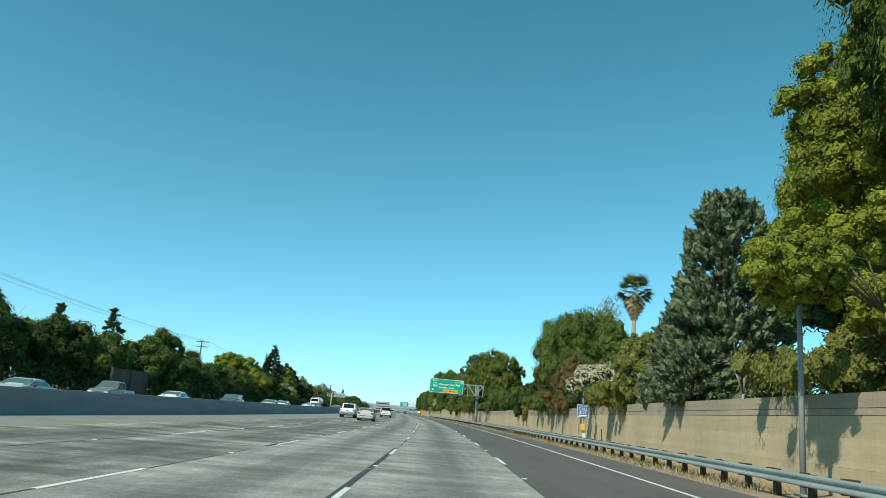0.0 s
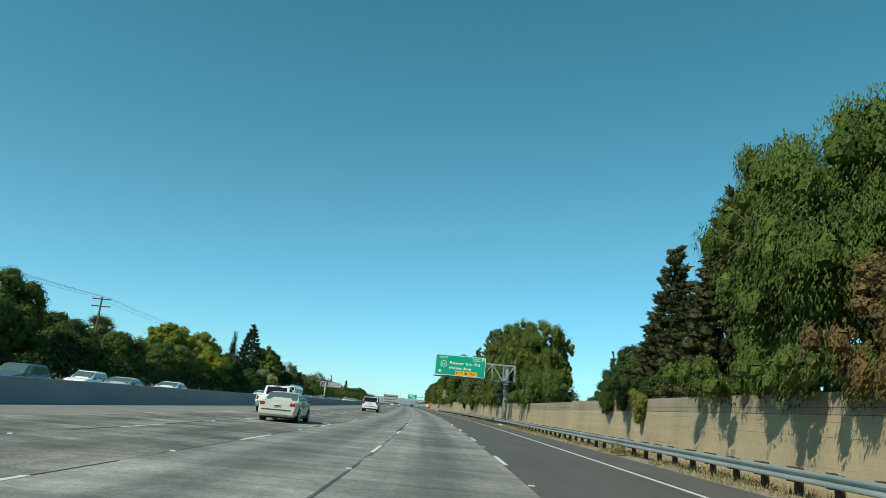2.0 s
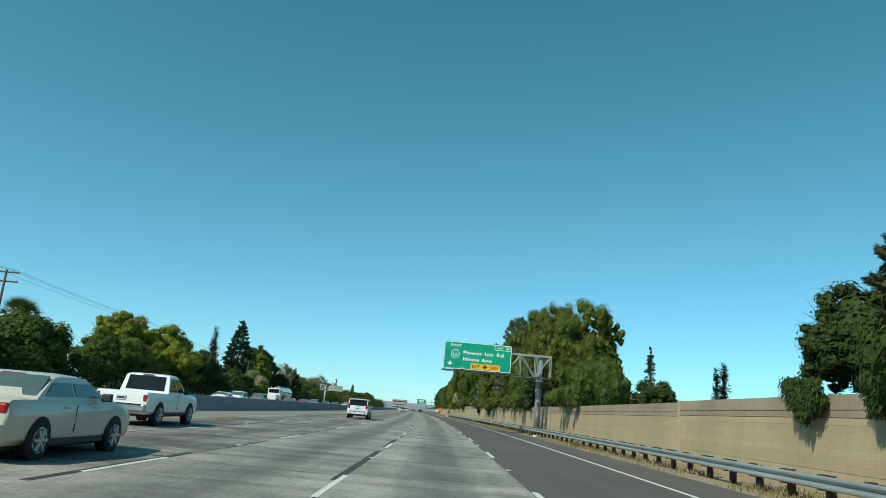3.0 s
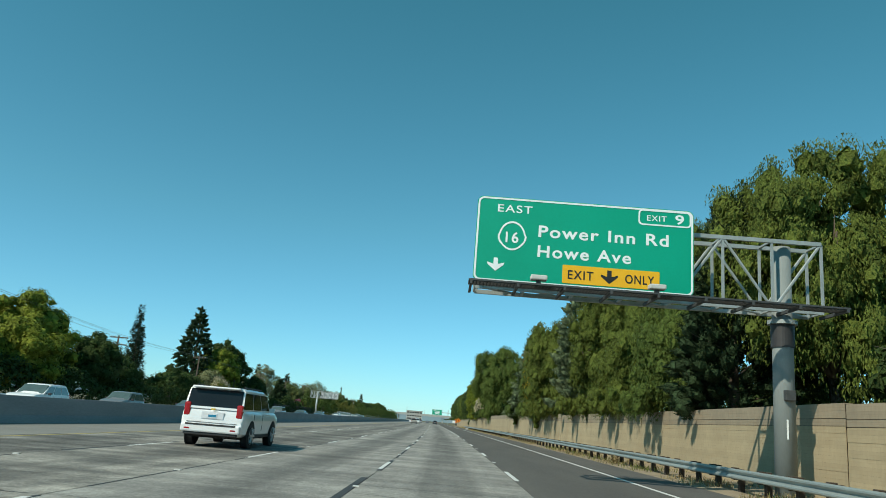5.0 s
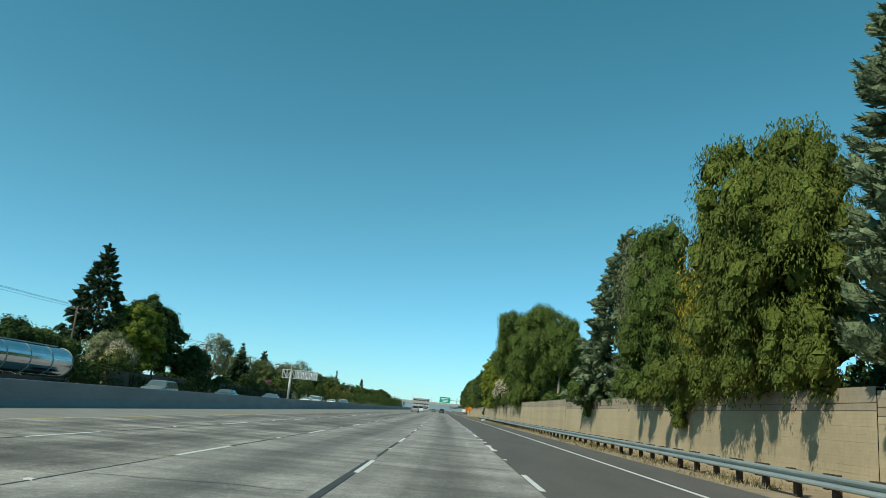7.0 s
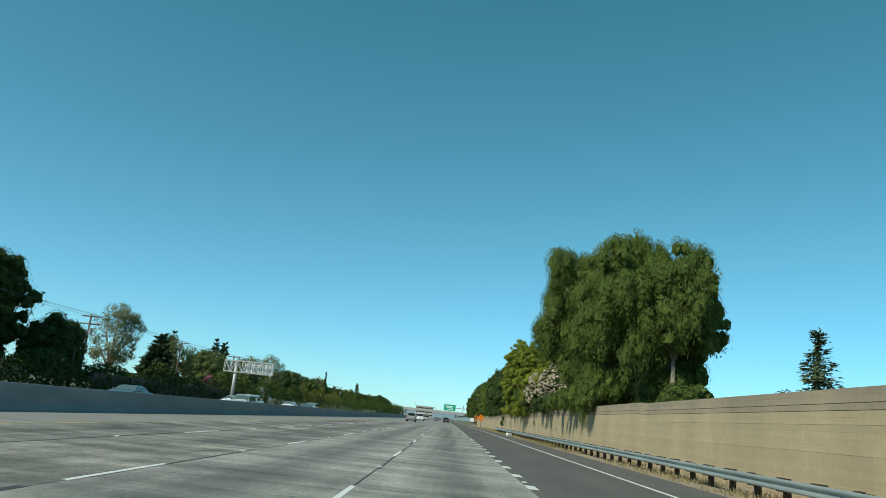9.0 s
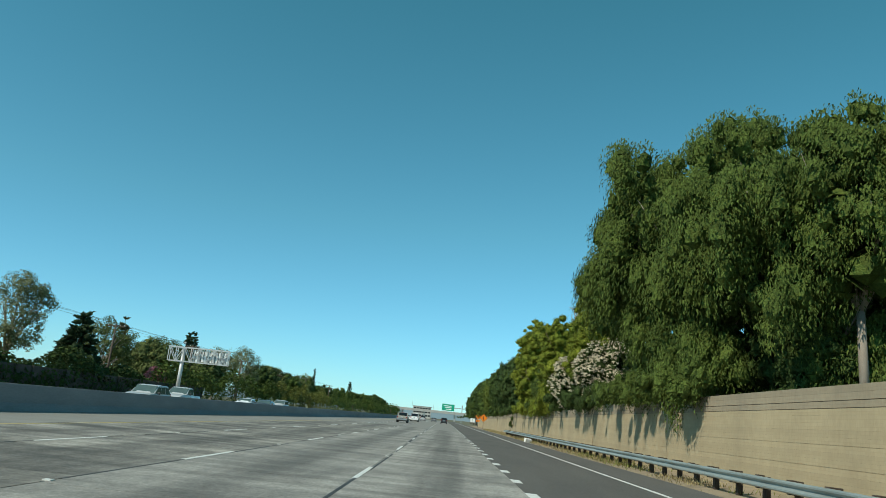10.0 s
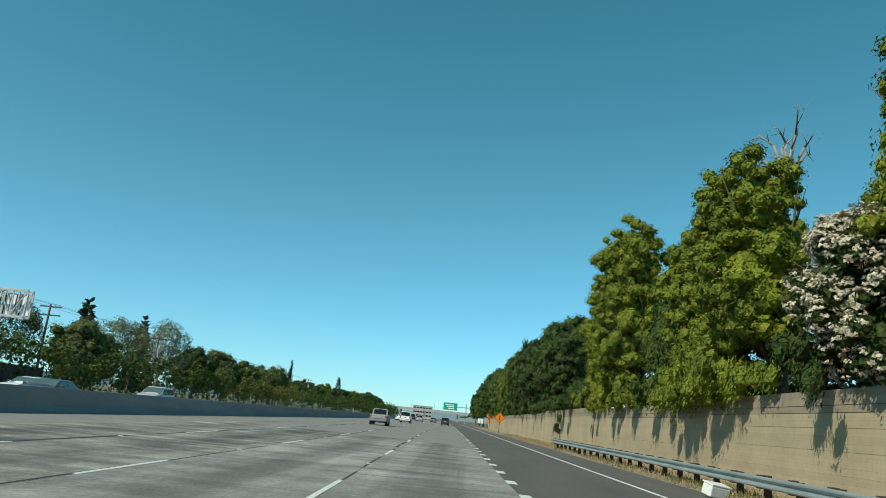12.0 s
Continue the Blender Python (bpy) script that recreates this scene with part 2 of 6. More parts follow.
L_SPRING = leaf("spring_green_leaves", (0.16, 0.19, 0.06), (0.10, 0.125, 0.045), scale=0.5)
L_SPARSE = leaf("sparse_spring_leaves", (0.26, 0.275, 0.13), (0.17, 0.18, 0.09), scale=0.6)


# ---- mesh helpers ----
def thing(name, label, category, group="", m=None, kind=""):
    ob = new(name)
    ob.empty_display_size = 0.3
    if m is not None:
        ob.matrix_world = m
    return tagged(ob, label, category, group, kind)


def finish(name, me, material, parent=None, label="", smooth=False):
    me.materials.append(material)
    if smooth:
        me.shade_smooth()
    ob = new(name, me)
    if parent is not None:
        ob.parent = parent
    return tagged(ob, label)


def part(name, bm, material, parent=None, label="", smooth=False):
    bmesh.ops.recalc_face_normals(bm, faces=bm.faces)
    me = bpy.data.meshes.new(name)
    bm.to_mesh(me)
    bm.free()
    return finish(name, me, material, parent, label, smooth)


def box(bm, cx, cy, cz, sx, sy, sz, m=None, bevel=0.0):
    mat = Matrix.Translation((cx, cy, cz)) @ Matrix.Diagonal((sx, sy, sz, 1))
    made = bmesh.ops.create_cube(bm, size=1, matrix=(m @ mat) if m else mat)["verts"]
    if bevel:
        edges = list({e for v in made for e in v.link_edges})
        bmesh.ops.bevel(bm, geom=edges, offset=bevel, segments=2, affect="EDGES", profile=0.5)
    return bm


def rod(bm, a, b, r, r2=None, n=8):
    a, b = Vector(a), Vector(b)
    d = b - a
    m = Matrix.Translation((a + b) / 2) @ d.to_track_quat("Z", "Y").to_matrix().to_4x4()
    bmesh.ops.create_cone(bm, cap_ends=True, segments=n, radius1=r, radius2=r if r2 is None else r2, depth=d.length, matrix=m)
    return bm


def prism(lats, zs, ys):
    """A closed bar along the road with the cross-section given."""
    bm = bmesh.new()
    rows = [[bm.verts.new(at(a, y, z)) for a, z in zip(lats, zs)] for y in ys]
    k = len(lats)
    for r0, r1 in zip(rows, rows[1:]):
        for i in range(k):
            j = (i + 1) % k
            bm.faces.new((r0[i], r0[j], r1[j], r1[i]))
    bm.faces.new(rows[0])
    bm.faces.new(rows[-1])
    return bm


def steps(a, b, d):
    n = max(1, round((b - a) / d))
    return [a + (b - a) * i / n for i in range(n + 1)]


def quads(name, v, material, parent, label=""):
    """A mesh of separate pointed leaves; v has the shape (n, 3, 3)."""
    n = len(v)
    me = bpy.data.meshes.new(name)
    me.vertices.add(n * 3)
    me.vertices.foreach_set("co", np.ascontiguousarray(v, dtype=np.float32).ravel())
    me.loops.add(n * 3)
    me.loops.foreach_set("vertex_index", np.arange(n * 3, dtype=np.int32))
    me.polygons.add(n)
    me.polygons.foreach_set("loop_start", np.arange(0, n * 3, 3, dtype=np.int32))
    me.update(calc_edges=True)
    return finish(name, me, material, parent, label)


# ---- ground and road ----
Y0, Y1 = -30.0, 720.0
YS = steps(Y0, 300, 6) + steps(306, Y1, 20)

bm = bmesh.new()
bmesh.ops.create_grid(bm, x_segments=40, y_segments=40, size=2400, matrix=Matrix.Translation((0, 600, -0.06)))
tagged(part("ground", bm, M_GROUND), "dry grassy ground beside the freeway", "ground", kind="structure")

road_ob = part("road", prism([-15.1, 3.62, 3.62, -15.1], [-0.012, -0.012, -0.3, -0.3], YS), M_CONC)
tagged(road_ob, "grey concrete freeway lanes with sawn joints", "road", kind="structure")
exit_ob = part("road_exit_lane", prism([3.622, 7.9, 7.9, 3.622], [0.0, 0.0, -0.3, -0.3], YS), M_ASPH)
tagged(exit_ob, "dark asphalt exit lane beside the concrete lanes", "road", kind="structure")
shoulder = part("road_shoulder", prism([7.902, 9.75, 9.95, 9.95, 7.902], [0.0, -0.01, -0.03, -0.3, -0.3], YS), M_SHOULDER)
tagged(shoulder, "worn grey asphalt shoulder with ragged edge", "road", kind="structure")
bm = prism([9.95, 10.6, 11.4, 12.5, 12.5, 9.95], [-0.035, 0.02, 0.06, 0.10, -0.3, -0.3], steps(Y0, 500, 4))
for v in bm.verts:
    if v.co.z > -0.2:
        v.co.z += 0.05 * noise.noise(v.co * 0.7)
verge = tagged(part("ground_verge", bm, M_DIRT), "dry soil verge under the guardrail", "verge", kind="structure")
far_road = part("road_opposite", prism([-33.0, -15.75, -15.75, -33.0], [-0.005, -0.005, -0.3, -0.3], YS), M_CONC)
tagged(far_road, "concrete carriageway of the opposite direction", "road", kind="structure")


def along(name, lat0, lat1, y0, y1, z, thick, material, parent, label=""):
    return part(name, prism([lat0, lat1, lat1, lat0], [z, z, z - thick, z - thick], steps(y0, y1, 4) if y1 - y0 > 5 else [y0, y1]), material, parent, label)


# painted lines
DASH, PITCH, DASH0 = 3.66, 14.63, 14.09
for base in (0.0, -3.66, -7.32):
    shift = {0.0: 0.0, -3.66: 0.3, -7.32: 0.9}[base]
    for k in range(-3, 34):
        y = DASH0 + PITCH * k + shift
        off = 0.12 * math.sin(k * 2.3 + base)
        along("lane_dash", base - 0.06, base + 0.05, y - DASH + off, y, 0.004, 0.012, M_PAINT, road_ob)
        if k < 26:
            along("road_stud", base - 0.06, base + 0.06, y + 5.4, y + 5.52, 0.018, 0.025, M_PAINT, road_ob)
for k in range(-3, 17):
    y = 28.6 + PITCH * k
    if y < 238:
        along("lane_dash", 3.63, 3.76, y - DASH, y, 0.006, 0.008, M_PAINT, exit_ob)
        along("road_stud", 3.63, 3.75, y + 5.4, y + 5.52, 0.02, 0.02, M_PAINT, exit_ob)
for k in range(70):
    y = 200.4 + 3.66 * k
    if y > 190:
        along("lane_dash", 3.6, 3.84, y, y + 0.95, 0.007, 0.009, M_PAINT, exit_ob)
along("edge_line", 7.55, 7.69, Y0, 620, 0.005, 0.008, M_PAINT, exit_ob, "solid white edge line")
along("edge_line", -10.72, -10.6, Y0, 620, 0.004, 0.01, M_YPAINT, road_ob, "faded yellow edge line")

# sealed joints between the lanes, broken here and there
rng = np.random.default_rng(3)
for base in (-0.02, -3.7, -7.36):
    y = Y0
    while y < 380:
        d = rng.uniform(4, 11)
        w = rng.choice([0.02, 0.03, 0.05, 0.13])
        o = rng.uniform(-0.03, 0.1)
        along("joint_seal", base + o - w, base + o + 0.02, y, y + d, 0.0025, 0.01, M_TAR, road_ob)
        y += d + rng.uniform(0.2, 3)

# median barrier
bar = part("wall_median", prism([-15.1, -15.25, -15.32, -15.58, -15.65, -15.8], [-0.05, 0.3, 1.04, 1.04, 0.3, -0.05], YS), M_BARRIER)
tagged(bar, "long grey concrete median barrier in shade", "barrier", kind="structure")
for y in steps(0, 420, 6):
    along("joint", -15.322, -15.1, y, y + 0.02, 0.0, 0.04, M_TAR, bar)


# ---- sound wall ----
def wall_material(name, col, col2):
    m = surf(name, col, col2, scale=0.45, rough=0.92, bump=0.35, bscale=22, stretch=(1, 1, 0.45), fine=0.3, coords="Object", rand=0.05)
    n, l = m.node_tree.nodes, m.node_tree.links
    b = n["Principled BSDF"]
    src = b.inputs["Base Color"].links[0].from_socket
    tc, mp, br = n.new("ShaderNodeTexCoord"), n.new("ShaderNodeMapping"), n.new("ShaderNodeTexBrick")
    mp.inputs["Rotation"].default_value = (0, radians(90), radians(90))
    l.new(tc.outputs["Object"], mp.inputs[0])
    sep, com = n.new("ShaderNodeSeparateXYZ"), n.new("ShaderNodeCombineXYZ")
    l.new(tc.outputs["Object"], sep.inputs[0])
    l.new(sep.outputs[1], com.inputs[0])
    l.new(sep.outputs[2], com.inputs[1])
    l.new(com.outputs[0], br.inputs[0])
    for key, value in (("Scale", 1.0), ("Mortar Size", 0.006), ("Brick Width", 0.406), ("Row Height", 0.203), ("Mortar Smooth", 0.3)):
        br.inputs[key].default_value = value
    br.inputs["Color1"].default_value, br.inputs["Color2"].default_value, br.inputs["Mortar"].default_value = (1, 1, 1, 1), (0.95, 0.945, 0.935, 1), (0.89, 0.88, 0.86, 1)
    mul = n.new("ShaderNodeMix")
    mul.data_type, mul.blend_type = "RGBA", "MULTIPLY"
    mul.inputs[0].default_value = 1
    l.new(src, mul.inputs[6])
    l.new(br.outputs[0], mul.inputs[7])
    l.new(mul.outputs[2], b.inputs["Base Color"])
    return m


M_WALL = wall_material("tan_block_wall", (0.45, 0.362, 0.224), (0.345, 0.277, 0.172))
M_WALLTOP = wall_material("weathered_top_blocks", (0.36, 0.295, 0.2), (0.235, 0.195, 0.14))
M_GROOVE = surf("dark_wall_groove", (0.13, 0.105, 0.075), (0.17, 0.14, 0.10), scale=3, rough=0.95)


def wall_top(y):
    for limit, z in ((58, 2.88), (106, 2.78), (142, 2.72), (166, 2.76), (190, 2.84), (214, 2.95), (238, 3.06), (262, 3.3), (298, 3.36), (322, 3.2), (346, 3.1), (372, 3.25)):
        if y < limit:
            return z
    return 3.05


edges = [-30, -6, 18, 42, 58, 82, 106, 118, 142, 166, 190, 214, 238, 262, 298, 322, 346, 372, 396, 420, 444, 480]
for i, (a, b) in enumerate(zip(edges, edges[1:])):
    top = wall_top((a + b) / 2)
    jog = 0.03 * (i % 2)
    l0 = 12.5 + jog
    ys = steps(a + 0.012, b - 0.012, 8)
    seg = part("wall_sound_%d" % (i + 1), prism([l0 + 0.022, l0 + 0.22, l0 + 0.22, l0 + 0.022], [top - 0.03, top - 0.03, -0.3, -0.3], ys), M_GROOVE)
    tagged(seg, "tan concrete block sound wall with weathered top course", "sound wall", kind="structure")
    grooves = (top - 0.52, top - 0.74)
    z = -0.1
    n = round((top + 0.1) / 0.203)
    pitch = (top + 0.1) / n
    for k in range(n):
        z0, z1 = -0.1 + pitch * k, -0.1 + pitch * (k + 1)
        gap = 0.02 if k in (n - 4, n - 3) else 0.002
        proud = 0.012 * noise.noise(Vector((i * 3.1, k * 1.7, 0)))
        part("block_course", prism([l0 + proud, l0 + 0.24, l0 + 0.24, l0 + proud], [z1 - gap, z1 - gap, z0, z0], ys), M_WALLTOP if k >= n - 3 else M_WALL, seg)
    if i in (5, 17):
        part("pilaster", prism([l0 - 0.04, l0 + 0.25, l0 + 0.25, l0 - 0.04], [top + 0.02, top + 0.02, -0.1, -0.1], [b - 0.25, b - 0.02]), M_WALL, seg)

# ---- guardrail ----
rail = thing("guardrail", "grey galvanised beam guardrail on dark wooden posts", "guardrail", m=Matrix.Translation(at(10.5, 0)))
inv = rail.matrix_world.inverted()
prof_x = [0.0, 0.05, 0.085, 0.085, 0.03, 0.0, 0.0, 0.03, 0.085, 0.085, 0.05, 0.0]
prof_z = [0.71, 0.705, 0.675, 0.635, 0.585, 0.57, 0.55, 0.535, 0.485, 0.445, 0.415, 0.41]
for k, y in enumerate(steps(-20, 352, 7.62)[:-1]):
    lats = [10.5 - p for p in prof_x] + [10.5 - p + 0.006 for p in reversed(prof_x)]
    zz = prof_z + list(reversed(prof_z))
    w = part("rail_beam", prism(lats, zz, [y, y + 3.8, y + 7.66]), M_RAIL, rail)
    w.matrix_parent_inverse = inv
post_me = block_me = None
for k in range(195):
    y = -19.0 + 1.905 * k
    if post_me is None:
        post_me = box(bmesh.new(), 0, 0, 0.27, 0.15, 0.2, 0.9, None, 0.008)
        block_me = box(bmesh.new(), 0, 0, 0.56, 0.18, 0.2, 0.36, None, 0.008)
        p, q = part("post", post_me, M_POSTWOOD, rail), part("blockout", block_me, M_POSTWOOD, rail)
        post_me, block_me = p.data, q.data
    else:
        p, q = new("post", post_me), new("blockout", block_me)
        p.parent = q.parent = rail
    tip = 2.0 * math.sin(k * 1.7)
    p.matrix_parent_inverse = q.matrix_parent_inverse = inv
    p.matrix_basis = stand(10.78, y, 0.02 * math.sin(k * 2.1), tip * 0.5) @ pose(0, 0, 0, tip * 0.6, tip * 0.4, 0)
    q.matrix_basis = stand(10.6, y, 0.0)


# ---- plants ----
def unit(rng, n):
    v = rng.normal(size=(n, 3))
    return v / np.linalg.norm(v, axis=1)[:, None]


def norm(v):
    return v / np.maximum(np.linalg.norm(v, axis=1)[:, None], 1e-6)


def blades(p, d, nrm, long, wide):
    side = norm(np.cross(d, nrm))
    long, wide = long[:, None] / 2, wide[:, None] / 2
    return np.stack([p - d * long * 0.8 - side * wide * 0.9, p - d * long * 0.5 + side * wide, p + d * long], axis=1)


def full(u):
    """Widen the lower half of a crown along the road and behind, so that it meets the wall."""
    f = np.where(u[:, 2] < 0, np.minimum(1.7, 0.95 / np.maximum(np.hypot(u[:, 0], u[:, 1]), 0.1)), 1.0)
    u[:, 1] *= f
    u[:, 0] *= np.where(u[:, 0] > 0, f, 1.0)
    return u


def globe(fine):
    """The triangles of a small round mesh of 20 or 80 faces."""
    bm = bmesh.new()
    bmesh.ops.create_icosphere(bm, subdivisions=fine, radius=1)
    tri = np.array([[v.co[:] for v in f.verts] for f in bm.faces])
    bm.free()
    return tri


GLOBE, PEBBLE = globe(2), globe(1)


def hearts(rng, cc, cr, size=0.72, tall=1.0, ball=GLOBE):
    """The dense ragged inside of each clump."""
    k = len(cc)
    tri = np.tile(ball[None], (k, 1, 1, 1)) * rng.uniform(0.78, 1.16, (k, len(ball), 3, 1))
    tri = tri * (cr * size)[:, None, None, None] * np.array((1, 1, tall))
    return (tri + cc[:, None, None, :]).reshape(-1, 3, 3)


def clumps(rng, c, r, count, lump, low=-0.85, gaps=0.14):
    """Boughs spread over the crown, and clumps over each bough: centres, radii, outward ways, and the hearts of the boughs."""
    c, r = np.array(c), np.array(r)
    area = 4 * math.pi * (((r[0] * r[1]) ** 1.6 + (r[0] * r[2]) ** 1.6 + (r[1] * r[2]) ** 1.6) / 3) ** 0.625
    nb = int(np.clip(1.1 * area / (math.pi * (1.8 * lump) ** 2), 6, 140))
    count = int(np.clip(count, 4.5 * nb, 6.5 * nb))
    # evenly spread ways, each a little off
    zz = np.linspace(0.98, low, nb)
    az = np.arange(nb) * 2.39996 + rng.uniform(0, 6.28)
    u = norm(np.stack([np.sqrt(1 - zz ** 2) * np.cos(az), np.sqrt(1 - zz ** 2) * np.sin(az), zz], axis=1) + 0.55 / math.sqrt(nb) * rng.normal(size=(nb, 3)))
    u[0], u[1], u[2] = (0, 0, 1), (-0.45, 0.3, 0.84), (0.3, -0.5, 0.81)
    u = full(u)
    keep = rng.uniform(0, 1, nb) > gaps
    keep[:3] = True
    u = u[keep]
    rb = np.minimum(lump * rng.uniform(1.0, 2.1, len(u)), r.min() * 0.55)
    reach = np.maximum(r[None] - rb[:, None] - lump * 0.4, r[None] * 0.4)
    bc = c + u * reach * rng.uniform(0.6, 1.06, (len(u), 1))
    bc[:3] = c + u[:3] * reach[:3]
    share = rb ** 2 / (rb ** 2).sum()
    i = np.concatenate([np.repeat(np.arange(len(u)), 3), rng.choice(len(u), max(0, count - 3 * len(u)), p=share)])
    v = norm(unit(rng, len(i)) + 0.6 * norm(u[i]) + np.array((0, 0, 0.2)))
    cc = bc[i] + v * (rb[i] * rng.uniform(0.7, 1.06, len(i)))[:, None]
    cr = lump * rng.uniform(0.55, 1.3, len(i))
    k = int(0.7 * nb)
    inner = c + full(unit(rng, k)) * r * rng.uniform(0.1, 0.55, (k, 1))
    deep = np.concatenate([c + (bc - c) * 0.88, inner]), np.concatenate([rb * 0.72, np.minimum(lump * 1.7, r.min() * 0.4) * rng.uniform(0.8, 1.2, k)])
    return cc, cr, norm(cc - c), deep


def shell(rng, cc, cr, out, n, size, side=1, loose=0.35, tall=1.0, hang=0.0, slim=0.66):
    """Leaves on the clumps; hang: how far the lower ones trail."""
    w = np.where(out[:, 0] * side > 0.4, 0.15, np.where(out[:, 1] > 0.6, 0.4, 1.0)) * cr ** 2
    i = rng.choice(len(cc), n, p=w / w.sum())
    v = unit(rng, n)
    v = norm(v + 0.25 * out[i] + np.array((0, 0, 0.12)))
    far = cr[i] * (0.66 + 0.42 * rng.uniform(0, 1, n) ** 0.8)
    p = cc[i] + v * far[:, None] * np.array((1, 1, tall))
    nn = norm(v + loose * unit(rng, n) + np.array((0, 0, 0.25)) + 0.25 * out[i])
    d = norm(np.cross(nn, unit(rng, n)))
    if hang:
        strand = np.floor(np.arctan2(v[:, 1], v[:, 0]) * 2.6 + i * 1.7)
        p[:, 2] -= np.where(v[:, 2] < -0.15, hang * cr[i] * rng.uniform(0, 1, n) * (0.35 + 0.9 * np.abs(np.sin(strand * 12.9 + i))), 0)
        d = norm(np.array((0, 0, -1.0)) + 0.3 * out[i] + 0.5 * unit(rng, n))
    s = size * rng.uniform(0.6, 1.4, n)
    return blades(p, d, nn, s * (1.6 if hang else 1.35), s * slim)


def leaves_conifer(rng, h, rx, z0, n, size, branches, droop, power, flat=0.24):
    f = rng.uniform(0, 1, branches) ** 1.25
    z = z0 + (h - z0) * f
    ln = rx * (1 - f) ** power * rng.uniform(0.62, 1.12, branches) + 0.12 * rx + 0.1
    az = rng.uniform(0, 2 * np.pi, branches)
    w = (ln + 0.25) * np.where(np.cos(az) > 0.3, 0.35, np.where(np.sin(az) > 0.6, 0.5, 1.0))
    i = rng.choice(branches, n, p=w / w.sum())
    t = rng.uniform(0.12, 1, n) ** 0.7
    d0 = np.stack([np.cos(az), np.sin(az), np.zeros(branches)], axis=1)
    sd = np.stack([-np.sin(az), np.cos(az), np.zeros(branches)], axis=1)
    p = d0[i] * (ln[i] * t)[:, None] + sd[i] * ((0.25 + ln[i] * 0.24) * (1.15 - t * 0.7) * rng.normal(size=n))[:, None] * 0.7
    p[:, 2] += z[i] + droop * ln[i] * t + flat * rng.normal(size=n) * (0.4 + 0.6 * t)
    d = norm(d0[i] + 0.5 * sd[i] * rng.normal(size=n)[:, None] + 0.35 * unit(rng, n))
    nn = norm(np.array((0, 0, 1.0)) + 0.35 * d0[i] + 0.6 * unit(rng, n))
    s = size * rng.uniform(0.6, 1.4, n)
    return blades(p, d, nn, s * 1.9, s * 0.7)


def leaves_plume(rng, h, rx, z0, n, size, plumes, tilt, power, long):
    """Feathery boughs: many spindle-shaped plumes on the flank of a pointed crown."""
    f = 1 - (1 - rng.uniform(0, 1, plumes)) ** (1.0 if power < 0.62 else 0.65)
    z = z0 + (h - z0) * f
    edge = rx * (1 - f) ** power
    az = rng.uniform(0, 2 * np.pi, plumes)
    ra = np.stack([np.cos(az), np.sin(az), np.zeros(plumes)], axis=1)
    el = tilt + 0.3 * rng.normal(size=plumes) + 0.6 * f ** 4
    axis = ra * np.cos(el)[:, None] + np.array((0, 0, 1.0)) * np.sin(el)[:, None]
    ln = long * rng.uniform(0.6, 1.3, plumes) * (1 - 0.45 * f)
    start = ra * np.maximum(edge * rng.uniform(0.5, 1.0, plumes) - ln * 0.6 * np.cos(el), 0.0)[:, None]
    start[:, 2] = z - 0.4 * ln * np.sin(el)
    w = ln * np.where(np.cos(az) > 0.4, 0.3, np.where(np.sin(az) > 0.6, 0.45, 1.0))
    i = rng.choice(plumes, n, p=w / w.sum())
    t = rng.uniform(0, 1, n)
    q = unit(rng, n)
    q = norm(q - axis[i] * np.sum(q * axis[i], axis=1)[:, None])
    wide = 0.3 * ln[i] * np.sin(np.pi * np.clip(t, 0.04, 0.97) ** 0.75) * rng.uniform(0.35, 1, n) ** 0.5
    pos = start[i] + axis[i] * (ln[i] * t)[:, None] + q * wide[:, None]
    d = norm(axis[i] + 0.55 * q + 0.3 * unit(rng, n))
    nn = norm(q + 0.35 * unit(rng, n) + np.array((0, 0, 0.3)))
    s = size * rng.uniform(0.6, 1.4, n)
    heart = np.tile(PEBBLE[None], (plumes, 1, 1, 1)) * rng.uniform(0.8, 1.15, (plumes, 20, 3, 1))
    s1 = norm(np.cross(axis, np.array((0.3, 0.2, 1.0))))
    s2 = np.cross(axis, s1)
    heart = (heart[..., :1] * s1[:, None, None, :] + heart[..., 1:2] * s2[:, None, None, :]) * (0.24 * ln)[:, None, None, None] + heart[..., 2:] * axis[:, None, None, :] * (0.42 * ln)[:, None, None, None]
    heart = heart + (start + axis * (0.48 * ln)[:, None])[:, None, None, :]
    return np.concatenate([blades(pos, d, nn, s * 1.8, s * 0.6), heart.reshape(-1, 3, 3)])


